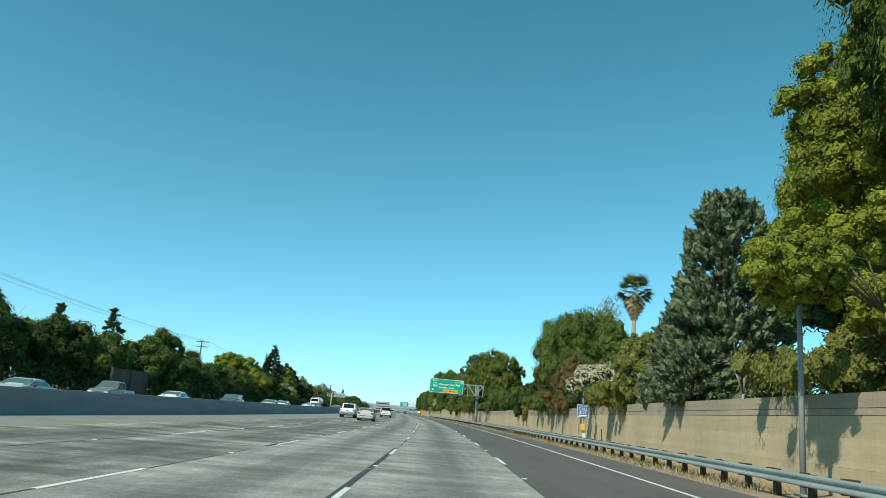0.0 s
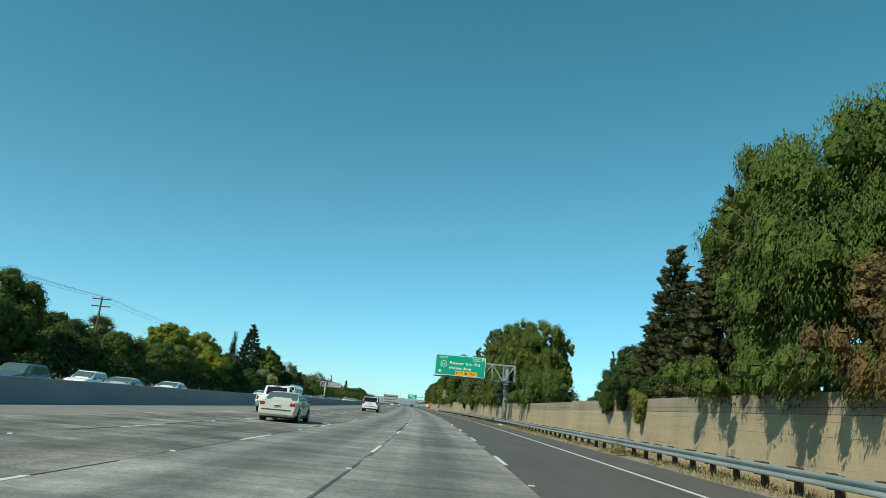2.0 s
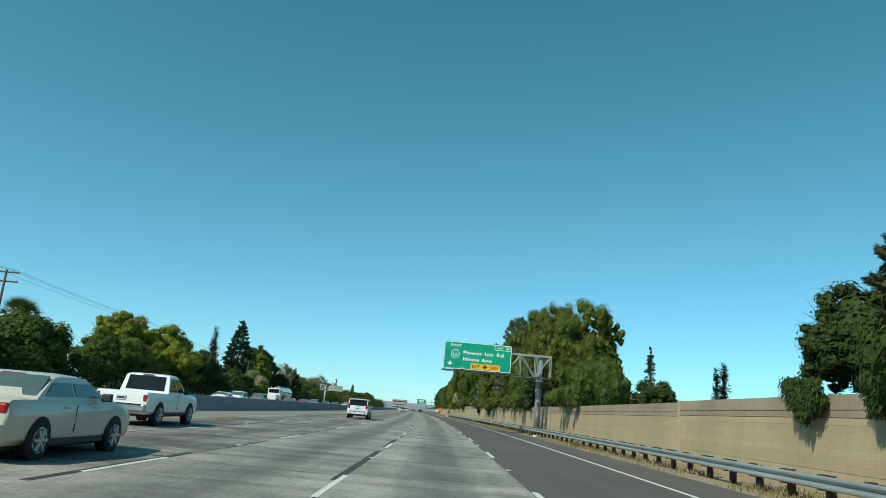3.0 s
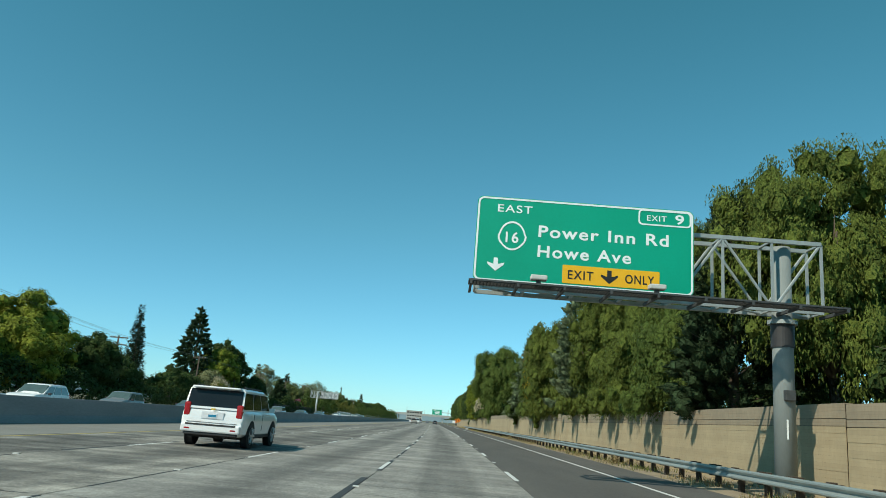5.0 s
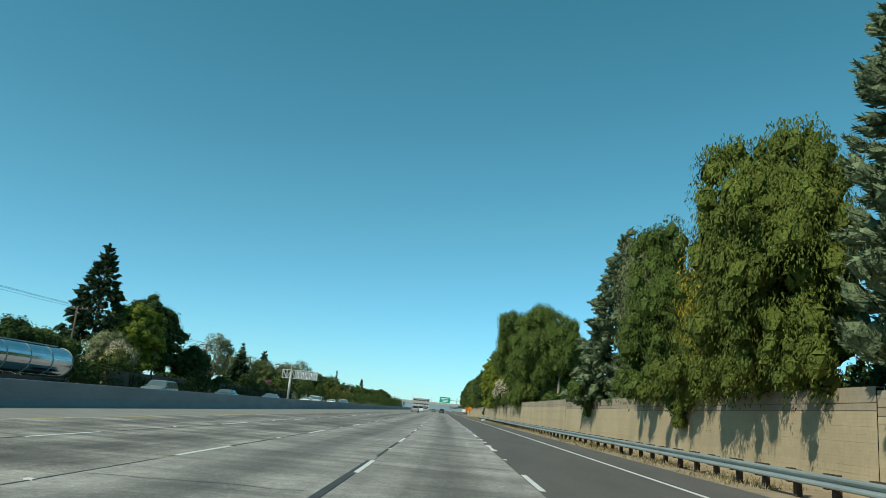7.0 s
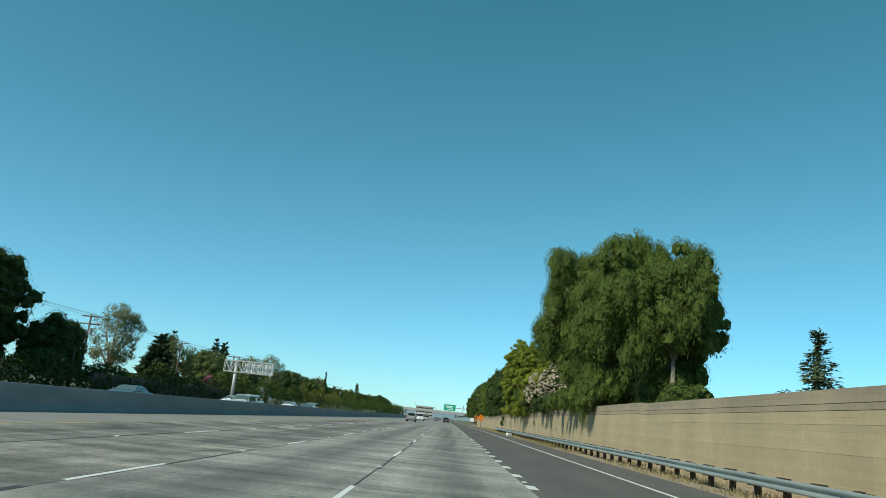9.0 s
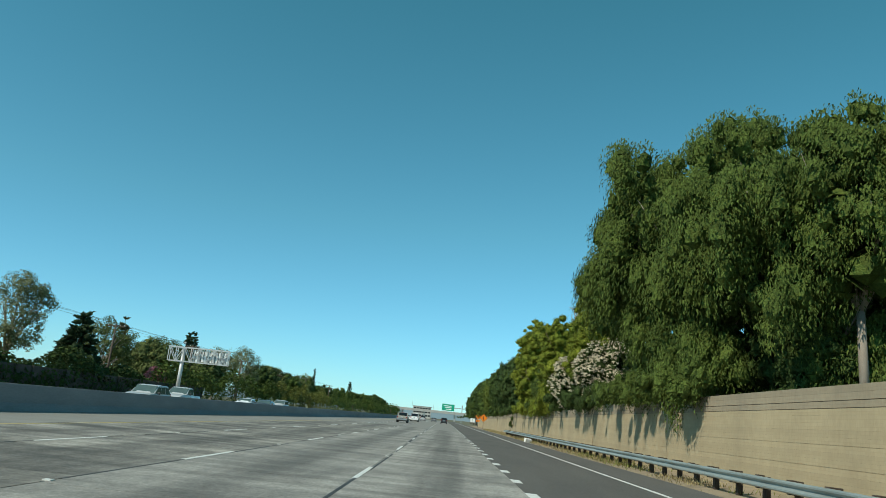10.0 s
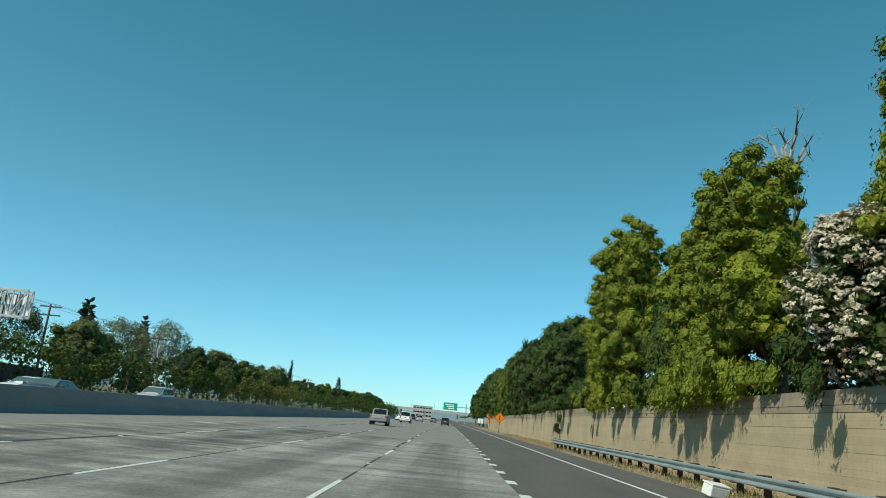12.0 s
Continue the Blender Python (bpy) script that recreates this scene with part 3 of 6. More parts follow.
def trunk_mesh(rng, h, c, r, limbs, girth, top):
    bm = bmesh.new()
    lean = Vector((rng.uniform(-0.3, 0.3), rng.uniform(-0.3, 0.3), 0))
    a, fork = Vector((0, 0, -0.2)), Vector((c[0] * 0.3, c[1] * 0.3, h)) + lean
    mid = (a + fork) / 2 + Vector((rng.uniform(-0.2, 0.2), rng.uniform(-0.2, 0.2), 0))
    rod(bm, a, mid, girth * 1.25, girth * 0.95, 10)
    rod(bm, mid, fork, girth * 0.96, girth * 0.75, 10)
    for k in range(limbs):
        t = 2 * math.pi * k / limbs + rng.uniform(-0.4, 0.4)
        e = Vector((c[0] + math.cos(t) * r[0] * 0.62, c[1] + math.sin(t) * r[1] * 0.62, c[2] + rng.uniform(-0.25, 0.5) * r[2]))
        m = fork.lerp(e, 0.5) + Vector((rng.uniform(-0.3, 0.3), rng.uniform(-0.3, 0.3), 0.5))
        rod(bm, fork, m, girth * 0.55, girth * 0.36, 7)
        rod(bm, m, e, girth * 0.36, girth * 0.12, 6)
        for j in range(3):
            tip = e + Vector((rng.uniform(-1, 1) * min(r[0] * 0.3, 1.8), rng.uniform(-1, 1) * min(r[1] * 0.3, 1.8), rng.uniform(-0.1, 0.25) * r[2]))
            rod(bm, m.lerp(e, 0.3 + 0.25 * j), tip, girth * 0.16, girth * 0.04, 5)
    if top:
        rod(bm, fork, (c[0], c[1], c[2] + r[2] * 0.7), girth * 0.7, girth * 0.1, 8)
    return bm


SEED = [10]


def tree(kind, lat, y, top, rx, ry, low, material, n, size, label, category="tree", lumps=None, lump=None, drop=2.2, bark=None, base=0.0, off=0.0, bloom=None, fringe=0, limbs=6, droop=-0.12, power=0.85, branches=None, name=None, plume=None, stout=1.0):
    """low: where the crown begins; off: how far the crown leans towards the road."""
    SEED[0] += 1
    rng = np.random.default_rng(SEED[0])
    root = thing(name or ("shrub" if category == "shrub" else "tree"), label, category, m=stand(lat, y, base))
    rz = (top - low) / 2
    if n == 0:
        area = 4 * math.pi * (((rx * ry) ** 1.6 + (rx * rz) ** 1.6 + (ry * rz) ** 1.6) / 3) ** 0.625
        size *= 0.8 if kind == "weep" else 0.86
        n = int((0.66 if kind == "weep" else 0.52) * area / (size ** 2 * (0.36 if kind == "weep" else 0.45)))
    c = (-off, 0.0, low + rz)
    r = (rx, ry, rz)
    bark = bark or M_BARK
    if kind == "conifer":
        n = int(n * 0.66)
        if plume:
            v = leaves_plume(rng, top, rx, low, n, size, branches or max(60, n // 90), droop, power, plume)
        else:
            v = leaves_conifer(rng, top, rx, low, n, size, branches or max(60, n // 60), droop, power)
        m = int((110 if lat > 0 else 60) * top * (1 + rx / 4))
        f = rng.uniform(0, 0.92, m)
        cone = unit(rng, m) * (rx * 0.74 * (1 - f) ** power * rng.uniform(0.2, 1, m))[:, None]
        cone[:, 2] = cone[:, 2] * 0.3 + low + (top - low) * f
        v = np.concatenate([v, blades(cone, unit(rng, m), unit(rng, m), np.full(m, 0.26), np.full(m, 0.15))])
        bm = rod(bmesh.new(), (0, 0, -0.2), (0, 0, top * 0.97), 0.022 * top + 0.05, 0.02, 9)
        for k in range(14):
            f = low + (top - low) * (0.05 + 0.8 * k / 14)
            t = k * 2.4
            ln = rx * (1 - (f - low) / (top - low)) ** power * 0.8
            rod(bm, (0, 0, f), (math.cos(t) * ln, math.sin(t) * ln, f + droop * ln), 0.05, 0.012, 5)
        part("trunk", bm, bark, root, smooth=True)
        quads("crown", v, material, root)
        return root
    girth = (0.05 + 0.018 * top) * (0.4 if kind == "bare" else stout)
    part("trunk", trunk_mesh(rng, max(0.4, low + 0.25 * rz), c, r, limbs, girth, kind != "bare"), bark, root, smooth=True)
    side = 1 if lat > 0 else -1
    if kind == "bare":
        v = shell(rng, np.array(c) + unit(rng, 12) * np.array(r) * 0.7, np.full(12, 0.4), unit(rng, 12), n, size)
    else:
        weep = kind == "weep"
        if weep:
            count, big, tall = int((lumps or 14 + 1.3 * rx * ry) * 1.0), min(0.48 + 0.014 * (rx + ry), 0.3 * rz), 1.4
        else:
            count, big, tall = int((lumps or 16 + 1.2 * rx * ry * rz ** 0.5) * 1.6), 0.8 * (lump or 0.34 * min(rx, ry, rz) + 0.25), 0.9
        thin = bark is M_PALEBARK and n < 12000 or material is L_SPARSE
        cc, cr, out, (bc, rb) = clumps(rng, c, r, count, big, -0.85, 0.24 if weep else 0.14)
        v = shell(rng, cc, cr, out, n, size, side, tall=tall, hang=drop * 0.55 if weep else 0.0, slim=0.5 if weep else 0.66)
        if not thin:
            v = np.concatenate([v, hearts(rng, cc, cr, 0.6 if weep else 0.68, tall, PEBBLE), hearts(rng, bc, rb, 0.8 if weep or lat < 0 else 0.9, 1.0, GLOBE if 12 < lat < 17 or -50 < lat < 0 and y < 300 else PEBBLE)])
        if fringe:
            k, edge = int(fringe * 2.6), int(fringe * 2.2)
            grp = rng.uniform(-ry * 0.9, ry * 0.9, max(2, fringe // 2))
            fy = np.concatenate([grp[rng.integers(0, len(grp), k)] + 0.35 * rng.normal(size=k), rng.uniform(-ry, ry, edge)])
            fx = np.concatenate([rng.uniform(10.8, 12.2, k), rng.uniform(11.9, 12.5, edge)]) - lat
            fz = wall_top(y) - base + np.concatenate([rng.uniform(0.1, 1.1, k), rng.uniform(0.15, 0.9, edge)])
            k += edge
            fc = np.stack([fx, fy, fz], axis=1)
            fr = rng.uniform(0.24, 0.48, k)
            fo = np.tile(np.array((-1.0, 0, 0.2)), (k, 1))
            v = np.concatenate([v, shell(rng, fc, fr, fo, 95 * k, 0.1, 1, tall=1.2, hang=0.9, slim=0.5), hearts(rng, fc, fr, 0.8, 1.25, PEBBLE)])
    quads("crown", v, material, root)
    if bloom:
        stuff, share, bs, where = bloom
        if where[3] > 1:
            k = int(n * share / 9)
            w = np.where(out[:, 0] > 0.4, 0.2, 1.0) * cr ** 2
            i = rng.choice(len(cc), k, p=w / w.sum())
            q = norm(unit(rng, k) + 0.5 * out[i] + np.array((-0.15, -0.1, 0.35)))
            tuft = np.repeat(cc[i] + q * (cr[i] * rng.uniform(0.98, 1.1, k))[:, None], 9, axis=0)
            q = norm(np.repeat(q, 9, axis=0) + 0.5 * unit(rng, k * 9) + np.array((0, 0, 0.3)))
            tuft = tuft + 0.085 * unit(rng, k * 9) * np.array((1, 1, 0.5))
            s = bs * rng.uniform(0.6, 1.3, k * 9)
            v = blades(tuft, norm(np.cross(q, unit(rng, k * 9))), q, s * 1.2, s)
        else:
            cc, cr, out, _ = clumps(rng, (c[0] + where[0], c[1] + where[1], c[2] + where[2]), (rx * where[3], ry * where[3], rz * where[3]), 60, 0.5)
            v = shell(rng, cc, cr * 1.05, out, int(n * share), bs, side, tall=1.3, hang=1.0)
        quads("blossom", v, stuff, root)
    return root


# trees behind the sound wall, along the way; a count of 0 lets the crown's size decide
tree("weep", 15.8, 16, 18.0, 4.5, 5.0, 8.5, L_PEPPER, 0, 0.14, "tall weeping pepper tree with dark hanging foliage", drop=2.2, off=0.8)
tree("broad", 14.8, 22.5, 15.2, 3.1, 3.4, 5.2, L_CAMPHOR, 0, 0.105, "tall camphor tree with bright yellow-green leaves", lump=0.6, off=0.2)
tree("broad", 13.4, 18.6, 6.9, 1.5, 1.3, 4.6, L_CAMPHOR, 0, 0.085, "reaching camphor branch with yellow-green leaf clumps", lump=0.4, off=3.1, stout=0.3)
tree("broad", 16.6, 25.5, 13.0, 3.4, 4.0, 2.5, L_DARK, 0, 0.17, "dark broad-leaved tree in deep shade", lump=1.0)
tree("broad", 15.0, 23.0, 5.6, 2.0, 3.6, 2.2, L_OLIVE, 0, 0.12, "rounded olive-green shrub behind the sound wall", "shrub", lump=0.5, fringe=4)
tree("broad", 13.8, 20.0, 6.4, 1.3, 1.8, 4.4, L_CAMPHOR, 0, 0.09, "low yellow-green camphor branch cluster", "shrub", lump=0.42, off=0.2)
tree("conifer", 16.4, 38.6, 14.4, 3.8, 3.8, 2.6, L_CEDAR, 64000, 0.15, "large blue-green cedar with dense feathery boughs", droop=0.55, power=0.32, branches=760, plume=1.5)
tree("conifer", 15.2, 41.0, 9.2, 3.3, 3.3, 2.6, L_CEDAR, 34000, 0.15, "smaller blue-green cedar leaning over the sound wall", droop=0.55, power=0.45, branches=380, plume=1.3)
tree("conifer", 13.5, 35.0, 5.6, 2.4, 3.2, 2.9, L_CEDAR, 18000, 0.15, "low spreading blue-green cedar bough over the sound wall", droop=0.35, power=0.4, branches=190, plume=1.1)
tree("bare", 13.9, 30.5, 6.2, 1.5, 1.5, 2.8, L_SPARSE, 160, 0.08, "small leafless pale-barked tree behind the wall", bark=M_PALEBARK)
tree("broad", 14.3, 45.4, 7.6, 2.0, 2.5, 2.2, L_OLIVE, 0, 0.11, "olive-green shrub with drooping edge on the sound wall", "shrub", lump=0.55, off=0.4, fringe=8)
tree("broad", 16.0, 50.0, 7.0, 2.0, 3.4, 2.2, L_OLIVE, 0, 0.14, "olive-green shrub behind the flowering shrub", "shrub", lump=0.6)
tree("broad", 14.1, 55.4, 6.3, 2.3, 3.4, 2.6, L_DARK, 0, 0.11, "flowering shrub covered in creamy white blossom", "shrub", lump=0.5, off=0.8, bloom=(L_WHITE, 2.3, 0.085, (0, 0, 0, 1.1)), fringe=5)
tree("broad", 14.1, 64.2, 7.2, 2.1, 2.6, 2.4, L_RUST, 0, 0.11, "shrub with rust-brown new leaves beside the white blossom", "shrub", lump=0.5, off=0.9, fringe=6)
tree("weep", 16.0, 71.5, 12.5, 5.6, 6.6, 2.8, L_PEPPER, 0, 0.15, "broad weeping pepper tree with dense green foliage", drop=1.8, off=0.4, fringe=14)
tree("weep", 18.4, 73.0, 14.1, 1.9, 2.1, 8.0, L_SPARSE, 2600, 0.14, "thin feathery grey-green tree beside the palm", drop=1.6, lumps=18, stout=0.35)
tree("broad", 16.5, 60.0, 9.6, 2.6, 4.2, 2.4, L_PEPPER, 0, 0.15, "green tree behind the rust-leaved shrub", lump=0.7)
tree("conifer", 16.4, 84.9, 13.9, 3.3, 3.3, 2.2, L_REDWOOD, 40000, 0.15, "tall dark redwood with brownish foliage", droop=0.05, power=0.7, branches=560, plume=1.25)
tree("conifer", 15.5, 91.1, 12.3, 2.7, 2.7, 2.2, L_REDWOOD, 30000, 0.15, "dark redwood with a narrow pointed top", droop=0.05, power=0.7, branches=420, plume=1.1)
tree("conifer", 15.4, 87.6, 8.6, 2.6, 2.6, 2.2, L_REDWOOD, 22000, 0.15, "shorter dark redwood with brownish foliage", droop=0.0, power=0.55, branches=260, plume=1.1)
tree("conifer", 15.4, 93.6, 8.2, 2.2, 2.2, 2.2, L_REDWOOD, 15000, 0.15, "young dark redwood behind a broad-leaved tree", droop=0.0, power=0.6, branches=180, plume=0.9)
tree("broad", 14.6, 94.0, 6.3, 1.5, 1.8, 2.6, L_DARK, 0, 0.12, "dark broad-leaved tree at the end of the redwoods", lump=0.42, off=0.8, stout=0.7)
tree("broad", 14.0, 88.6, 4.3, 1.2, 1.6, 2.4, L_DARK, 0, 0.12, "dark green shrub spilling over the wall below the redwoods", "shrub", lump=0.4, off=0.4, fringe=3)
tree("conifer", 48.0, 228.0, 18.4, 3.4, 3.4, 1.0, L_REDWOOD, 9000, 0.3, "small dark conifer beyond the sound wall", droop=-0.1, plume=1.2, branches=150)
tree("conifer", 48.0, 190.0, 12.6, 1.3, 1.3, 0.5, L_CYPRESS, 6000, 0.25, "slim dark cypress beyond the sound wall", droop=1.1, power=0.6, branches=200)
tree("conifer", 48.2, 193.5, 12.0, 1.2, 1.2, 0.5, L_CYPRESS, 6000, 0.25, "slim dark cypress beyond the sound wall", droop=1.1, power=0.6, branches=200)
tree("broad", 42.0, 205.0, 10.5, 5.0, 7.0, 1.5, L_DARK, 7000, 0.3, "round dark green tree beyond the sound wall", lump=1.1)
tree("weep", 15.0, 131.8, 6.5, 2.8, 3.4, 2.4, L_PEPPER, 0, 0.13, "bushy pepper shrub hanging over the sound wall", "shrub", drop=1.2, off=0.5, fringe=9)
tree("broad", 16.0, 141.0, 5.6, 2.4, 4.6, 1.8, L_DARK, 0, 0.14, "dark green shrub below the weeping tree", "shrub", lump=0.6)
tree("weep", 18.0, 153.0, 14.6, 5.3, 5.2, 3.0, L_WILLOW, 0, 0.16, "large weeping tree with fresh green foliage", drop=2.0, off=0.4)
tree("conifer", 14.2, 154.2, 12.4, 2.9, 2.9, 2.6, L_CYPRESS, 30000, 0.15, "dark rounded conifer behind the overhead sign", droop=0.35, power=0.45, branches=420, plume=1.2)
tree("weep", 14.6, 161.5, 8.6, 2.8, 4.0, 2.4, L_PEPPER, 0, 0.14, "lower weeping foliage over the wall", drop=1.7, off=0.6, fringe=12)
tree("weep", 18.0, 174.5, 17.3, 4.9, 5.8, 2.6, L_WILLOW, 0, 0.15, "tall weeping tree hanging over the sound wall", drop=2.2, off=0.6)
tree("weep", 14.5, 169.5, 9.2, 2.9, 3.6, 2.4, L_WILLOW, 0, 0.14, "weeping boughs trailing over the sound wall", drop=1.9, off=0.7, fringe=12)
tree("weep", 14.8, 181.0, 14.2, 3.0, 3.4, 2.6, L_WILLOW, 0, 0.15, "weeping tree with long strands on the sound wall", drop=2.2, off=0.6, fringe=7)
tree("conifer", 14.6, 188.0, 16.8, 3.8, 3.8, 3.6, L_CEDAR, 60000, 0.15, "tall blue-grey conifer with rounded top", droop=0.5, power=0.3, branches=760, plume=1.25)
tree("weep", 13.6, 195.6, 12.2, 3.3, 3.9, 2.5, L_WILLOW, 0, 0.145, "weeping tree with yellow blossom on one flank", drop=1.9, off=1.2, bloom=(L_YELLOW, 0.045, 0.09, (-1.6, 2.0, -0.7, 0.45)), fringe=12)
tree("weep", 14.6, 203.5, 9.6, 2.6, 3.4, 2.5, L_WILLOW, 0, 0.145, "green weeping tree beside the yellow blossom", drop=1.7, off=0.6, fringe=10)
tree("weep", 14.0, 210.6, 12.5, 2.5, 2.9, 2.5, L_PEPPER, 0, 0.145, "green weeping pepper tree over the sound wall", drop=1.7, off=1.2, fringe=8)
tree("weep", 14.4, 216.5, 13.4, 2.3, 2.8, 6.0, L_SPARSE, 9000, 0.14, "grey-olive tree with thin foliage", drop=1.5, off=0.6, stout=0.35)
tree("conifer", 14.6, 226.6, 16.2, 4.4, 4.4, 3.0, L_CEDAR, 46000, 0.17, "blue deodar cedar with drooping boughs", droop=-0.2, power=0.8, branches=560, plume=1.4)
tree("conifer", 14.6, 219.5, 9.2, 2.6, 2.6, 2.6, L_CEDAR, 20000, 0.16, "smaller blue-grey cedar in front of the deodar", droop=0.3, power=0.45, branches=240, plume=1.1)
tree("broad", 13.8, 226.5, 4.7, 1.4, 2.0, 2.0, L_MID, 0, 0.12, "green shrub spilling over the sound wall", "shrub", lump=0.4, off=0.5, fringe=6)
tree("broad", 14.8, 237, 4.6, 1.6, 2.6, 2.0, L_PEPPER, 5000, 0.12, "fine grey-green shrub behind the wall", "shrub", lump=0.45)
tree("weep", 15.8, 282.6, 18.0, 7.4, 12.7, 3.8, L_PEPPER, 0, 0.18, "great pepper tree with arching limbs and hanging foliage", drop=1.6, off=1.1, bark=M_PALEBARK, limbs=10)
tree("weep", 14.2, 280.5, 7.4, 2.4, 6.4, 2.6, L_PEPPER, 0, 0.15, "low dark skirt of pepper foliage over the wall", drop=2.2, off=0.8, fringe=24)
tree("weep", 17.4, 273.5, 10.5, 2.8, 3.6, 2.6, L_PEPPER, 0, 0.16, "smaller pepper tree behind the great pepper tree", drop=1.5)
tree("weep", 17.0, 270.8, 15.2, 3.8, 4.4, 5.6, L_PEPPER, 0, 0.18, "pepper tree with arching top close behind the great one", drop=1.4, stout=0.6, bark=M_PALEBARK)
tree("broad", 14.8, 262, 4.8, 1.4, 2.8, 2.4, L_MID, 0, 0.13, "green shrub beside the pepper tree", "shrub", lump=0.4)
tree("broad", 16.6, 275.5, 8.8, 2.4, 5.0, 1.5, L_DARK, 0, 0.18, "dark green tree in the shade of the pepper tree", lump=0.9)
tree("broad", 15.0, 300.5, 8.6, 3.2, 4.8, 3.0, L_DARK, 0, 0.12, "wide hawthorn hedge covered in white blossom", "shrub", lump=0.55, off=0.9, bloom=(L_WHITE, 2.2, 0.095, (0, 0, 0, 1.1)), fringe=9)
tree("broad", 13.8, 310.9, 8.2, 1.9, 2.8, 2.8, L_DARK, 0, 0.11, "hawthorn covered in white blossom beside camphor trees", "shrub", lump=0.45, off=0.95, bloom=(L_WHITE, 2.0, 0.095, (0, 0, 0, 1.1)), fringe=2)
tree("broad", 15.0, 291.0, 6.8, 2.2, 3.4, 2.4, L_MID, 0, 0.12, "green shrub at the foot of the pepper tree", "shrub", lump=0.5, off=0.6, fringe=5)
tree("broad", 15.8, 303.2, 11.9, 2.1, 2.5, 4.5, L_CAMPHOR, 0, 0.125, "camphor tree standing behind the white hawthorn", lump=0.55, off=0.4)
tree("broad", 14.8, 308.4, 13.6, 2.2, 2.7, 3.6, L_CAMPHOR, 0, 0.125, "camphor tree with rounded yellow-green clumps", lump=0.55, off=1.0)
tree("broad", 14.0, 318.8, 12.9, 2.5, 3.3, 2.8, L_CAMPHOR, 0, 0.125, "tall camphor tree with rounded yellow-green clumps", lump=0.55, off=1.2, fringe=7)
tree("broad", 14.4, 326.8, 11.8, 2.0, 2.8, 2.6, L_CAMPHOR, 0, 0.125, "camphor tree spilling over the sound wall", lump=0.5, off=1.0)
tree("broad", 13.4, 322.8, 6.4, 1.6, 3.0, 2.3, L_CAMPHOR, 0, 0.11, "low camphor growth at the foot of the tall trees", "shrub", lump=0.45, off=0.8, fringe=9)
tree("weep", 13.8, 327.5, 8.0, 1.8, 2.4, 2.4, L_MID, 0, 0.125, "dark green willowy shrub between the camphor trees", "shrub", drop=1.2, off=0.9, fringe=5)
tree("broad", 13.6, 335.4, 14.8, 2.7, 3.4, 2.6, L_CAMPHOR, 0, 0.125, "camphor tree with separate yellow-green clumps", lump=0.55, off=1.4, fringe=6)
tree("broad", 14.2, 344.0, 11.0, 2.4, 4.0, 2.4, L_CAMPHOR, 0, 0.14, "slender camphor tree with yellow-green clumps", lump=0.6, off=0.6, fringe=4)
tree("broad", 15.8, 313.4, 10.6, 1.9, 2.6, 3.0, L_CAMPHOR, 0, 0.125, "camphor tree between the hawthorn and the taller camphor", lump=0.5, off=0.4)
tree("bare", 14.6, 319.8, 15.6, 1.4, 2.6, 11.4, L_SPARSE, 40, 0.08, "bare upright twigs above the camphor trees", bark=M_PALEBARK, limbs=9)
tree("broad", 14.0, 357, 6.0, 1.8, 3.0, 2.4, L_DARK, 0, 0.14, "dark green shrub over the sound wall", "shrub", fringe=5)
for k, (lat, y, top, mat, kind) in enumerate(((15.5, 367, 13.2, L_DARK, "broad"), (16.5, 379, 15.0, L_MID, "broad"), (15.5, 392, 14.5, L_DARK, "broad"), (16.0, 408, 15.5, L_DARK, "weep"), (16.0, 424, 15.5, L_MID, "broad"), (16.0, 442, 15.0, L_WILLOW, "weep"), (15.5, 462, 15.0, L_MID, "broad"), (15.5, 485, 15.5, L_DARK, "broad"), (15.8, 512, 16.0, L_MID, "broad"), (16.2, 545, 16.5, L_DARK, "broad"), (16.6, 585, 17.0, L_MID, "broad"), (17.5, 640, 17.0, L_DARK, "broad"), (19.0, 720, 17.0, L_MID, "broad"), (24.0, 800, 16.0, L_DARK, "broad"))):
    tree(kind, lat, y, top, 4.4, 8.0, 1.8, mat, 8000, 0.28, "dense green roadside tree farther along the wall", off=0.6, lump=1.1, fringe=2)
for lat, y, top, mat in ((27, 277, 5.4, L_DARK), (40, 300, 6.5, L_SPARSE), (44, 120, 7.5, L_MID), (60, 135, 9, L_DARK)):
    tree("broad", lat, y, top, 3.5, 5.0, 1.5, mat, 5000, 0.3, "distant dark green garden tree")

tree("conifer", 27.0, 271.5, 9.8, 2.6, 2.6, 1.0, L_CEDAR, 6000, 0.25, "blue-grey deodar tip beyond the sound wall", droop=-0.1)

# hanging vines on the wall
def vine(y, low, wide, material, label):
    SEED[0] += 1
    rng = np.random.default_rng(SEED[0])
    top = wall_top(y)
    root = thing("vine", label, "vine", m=stand(12.35, y, 0.0))
    k = int(35 * wide)
    f = rng.uniform(0, 1, k) ** 0.8
    cc = np.stack([rng.uniform(-0.35, 0.05, k), wide * (1 - 0.75 * f) * rng.uniform(-1, 1, k), top + 0.35 - (top + 0.35 - low) * f], axis=1)
    cr = rng.uniform(0.16, 0.3, k) * (1.15 - 0.5 * f)
    out = np.tile(np.array((-1.0, 0, 0.1)), (k, 1))
    quads("foliage", np.concatenate([shell(rng, cc, cr, out, 125 * k, 0.085, 1, hang=0.8, slim=0.6), hearts(rng, cc, cr, 0.7, 1.1)]), material, root)
    part("stem", rod(bmesh.new(), (0.08, 0, top - 0.1), (-0.12, 0, low + 0.4), 0.03, 0.015, 6), M_BARK, root)


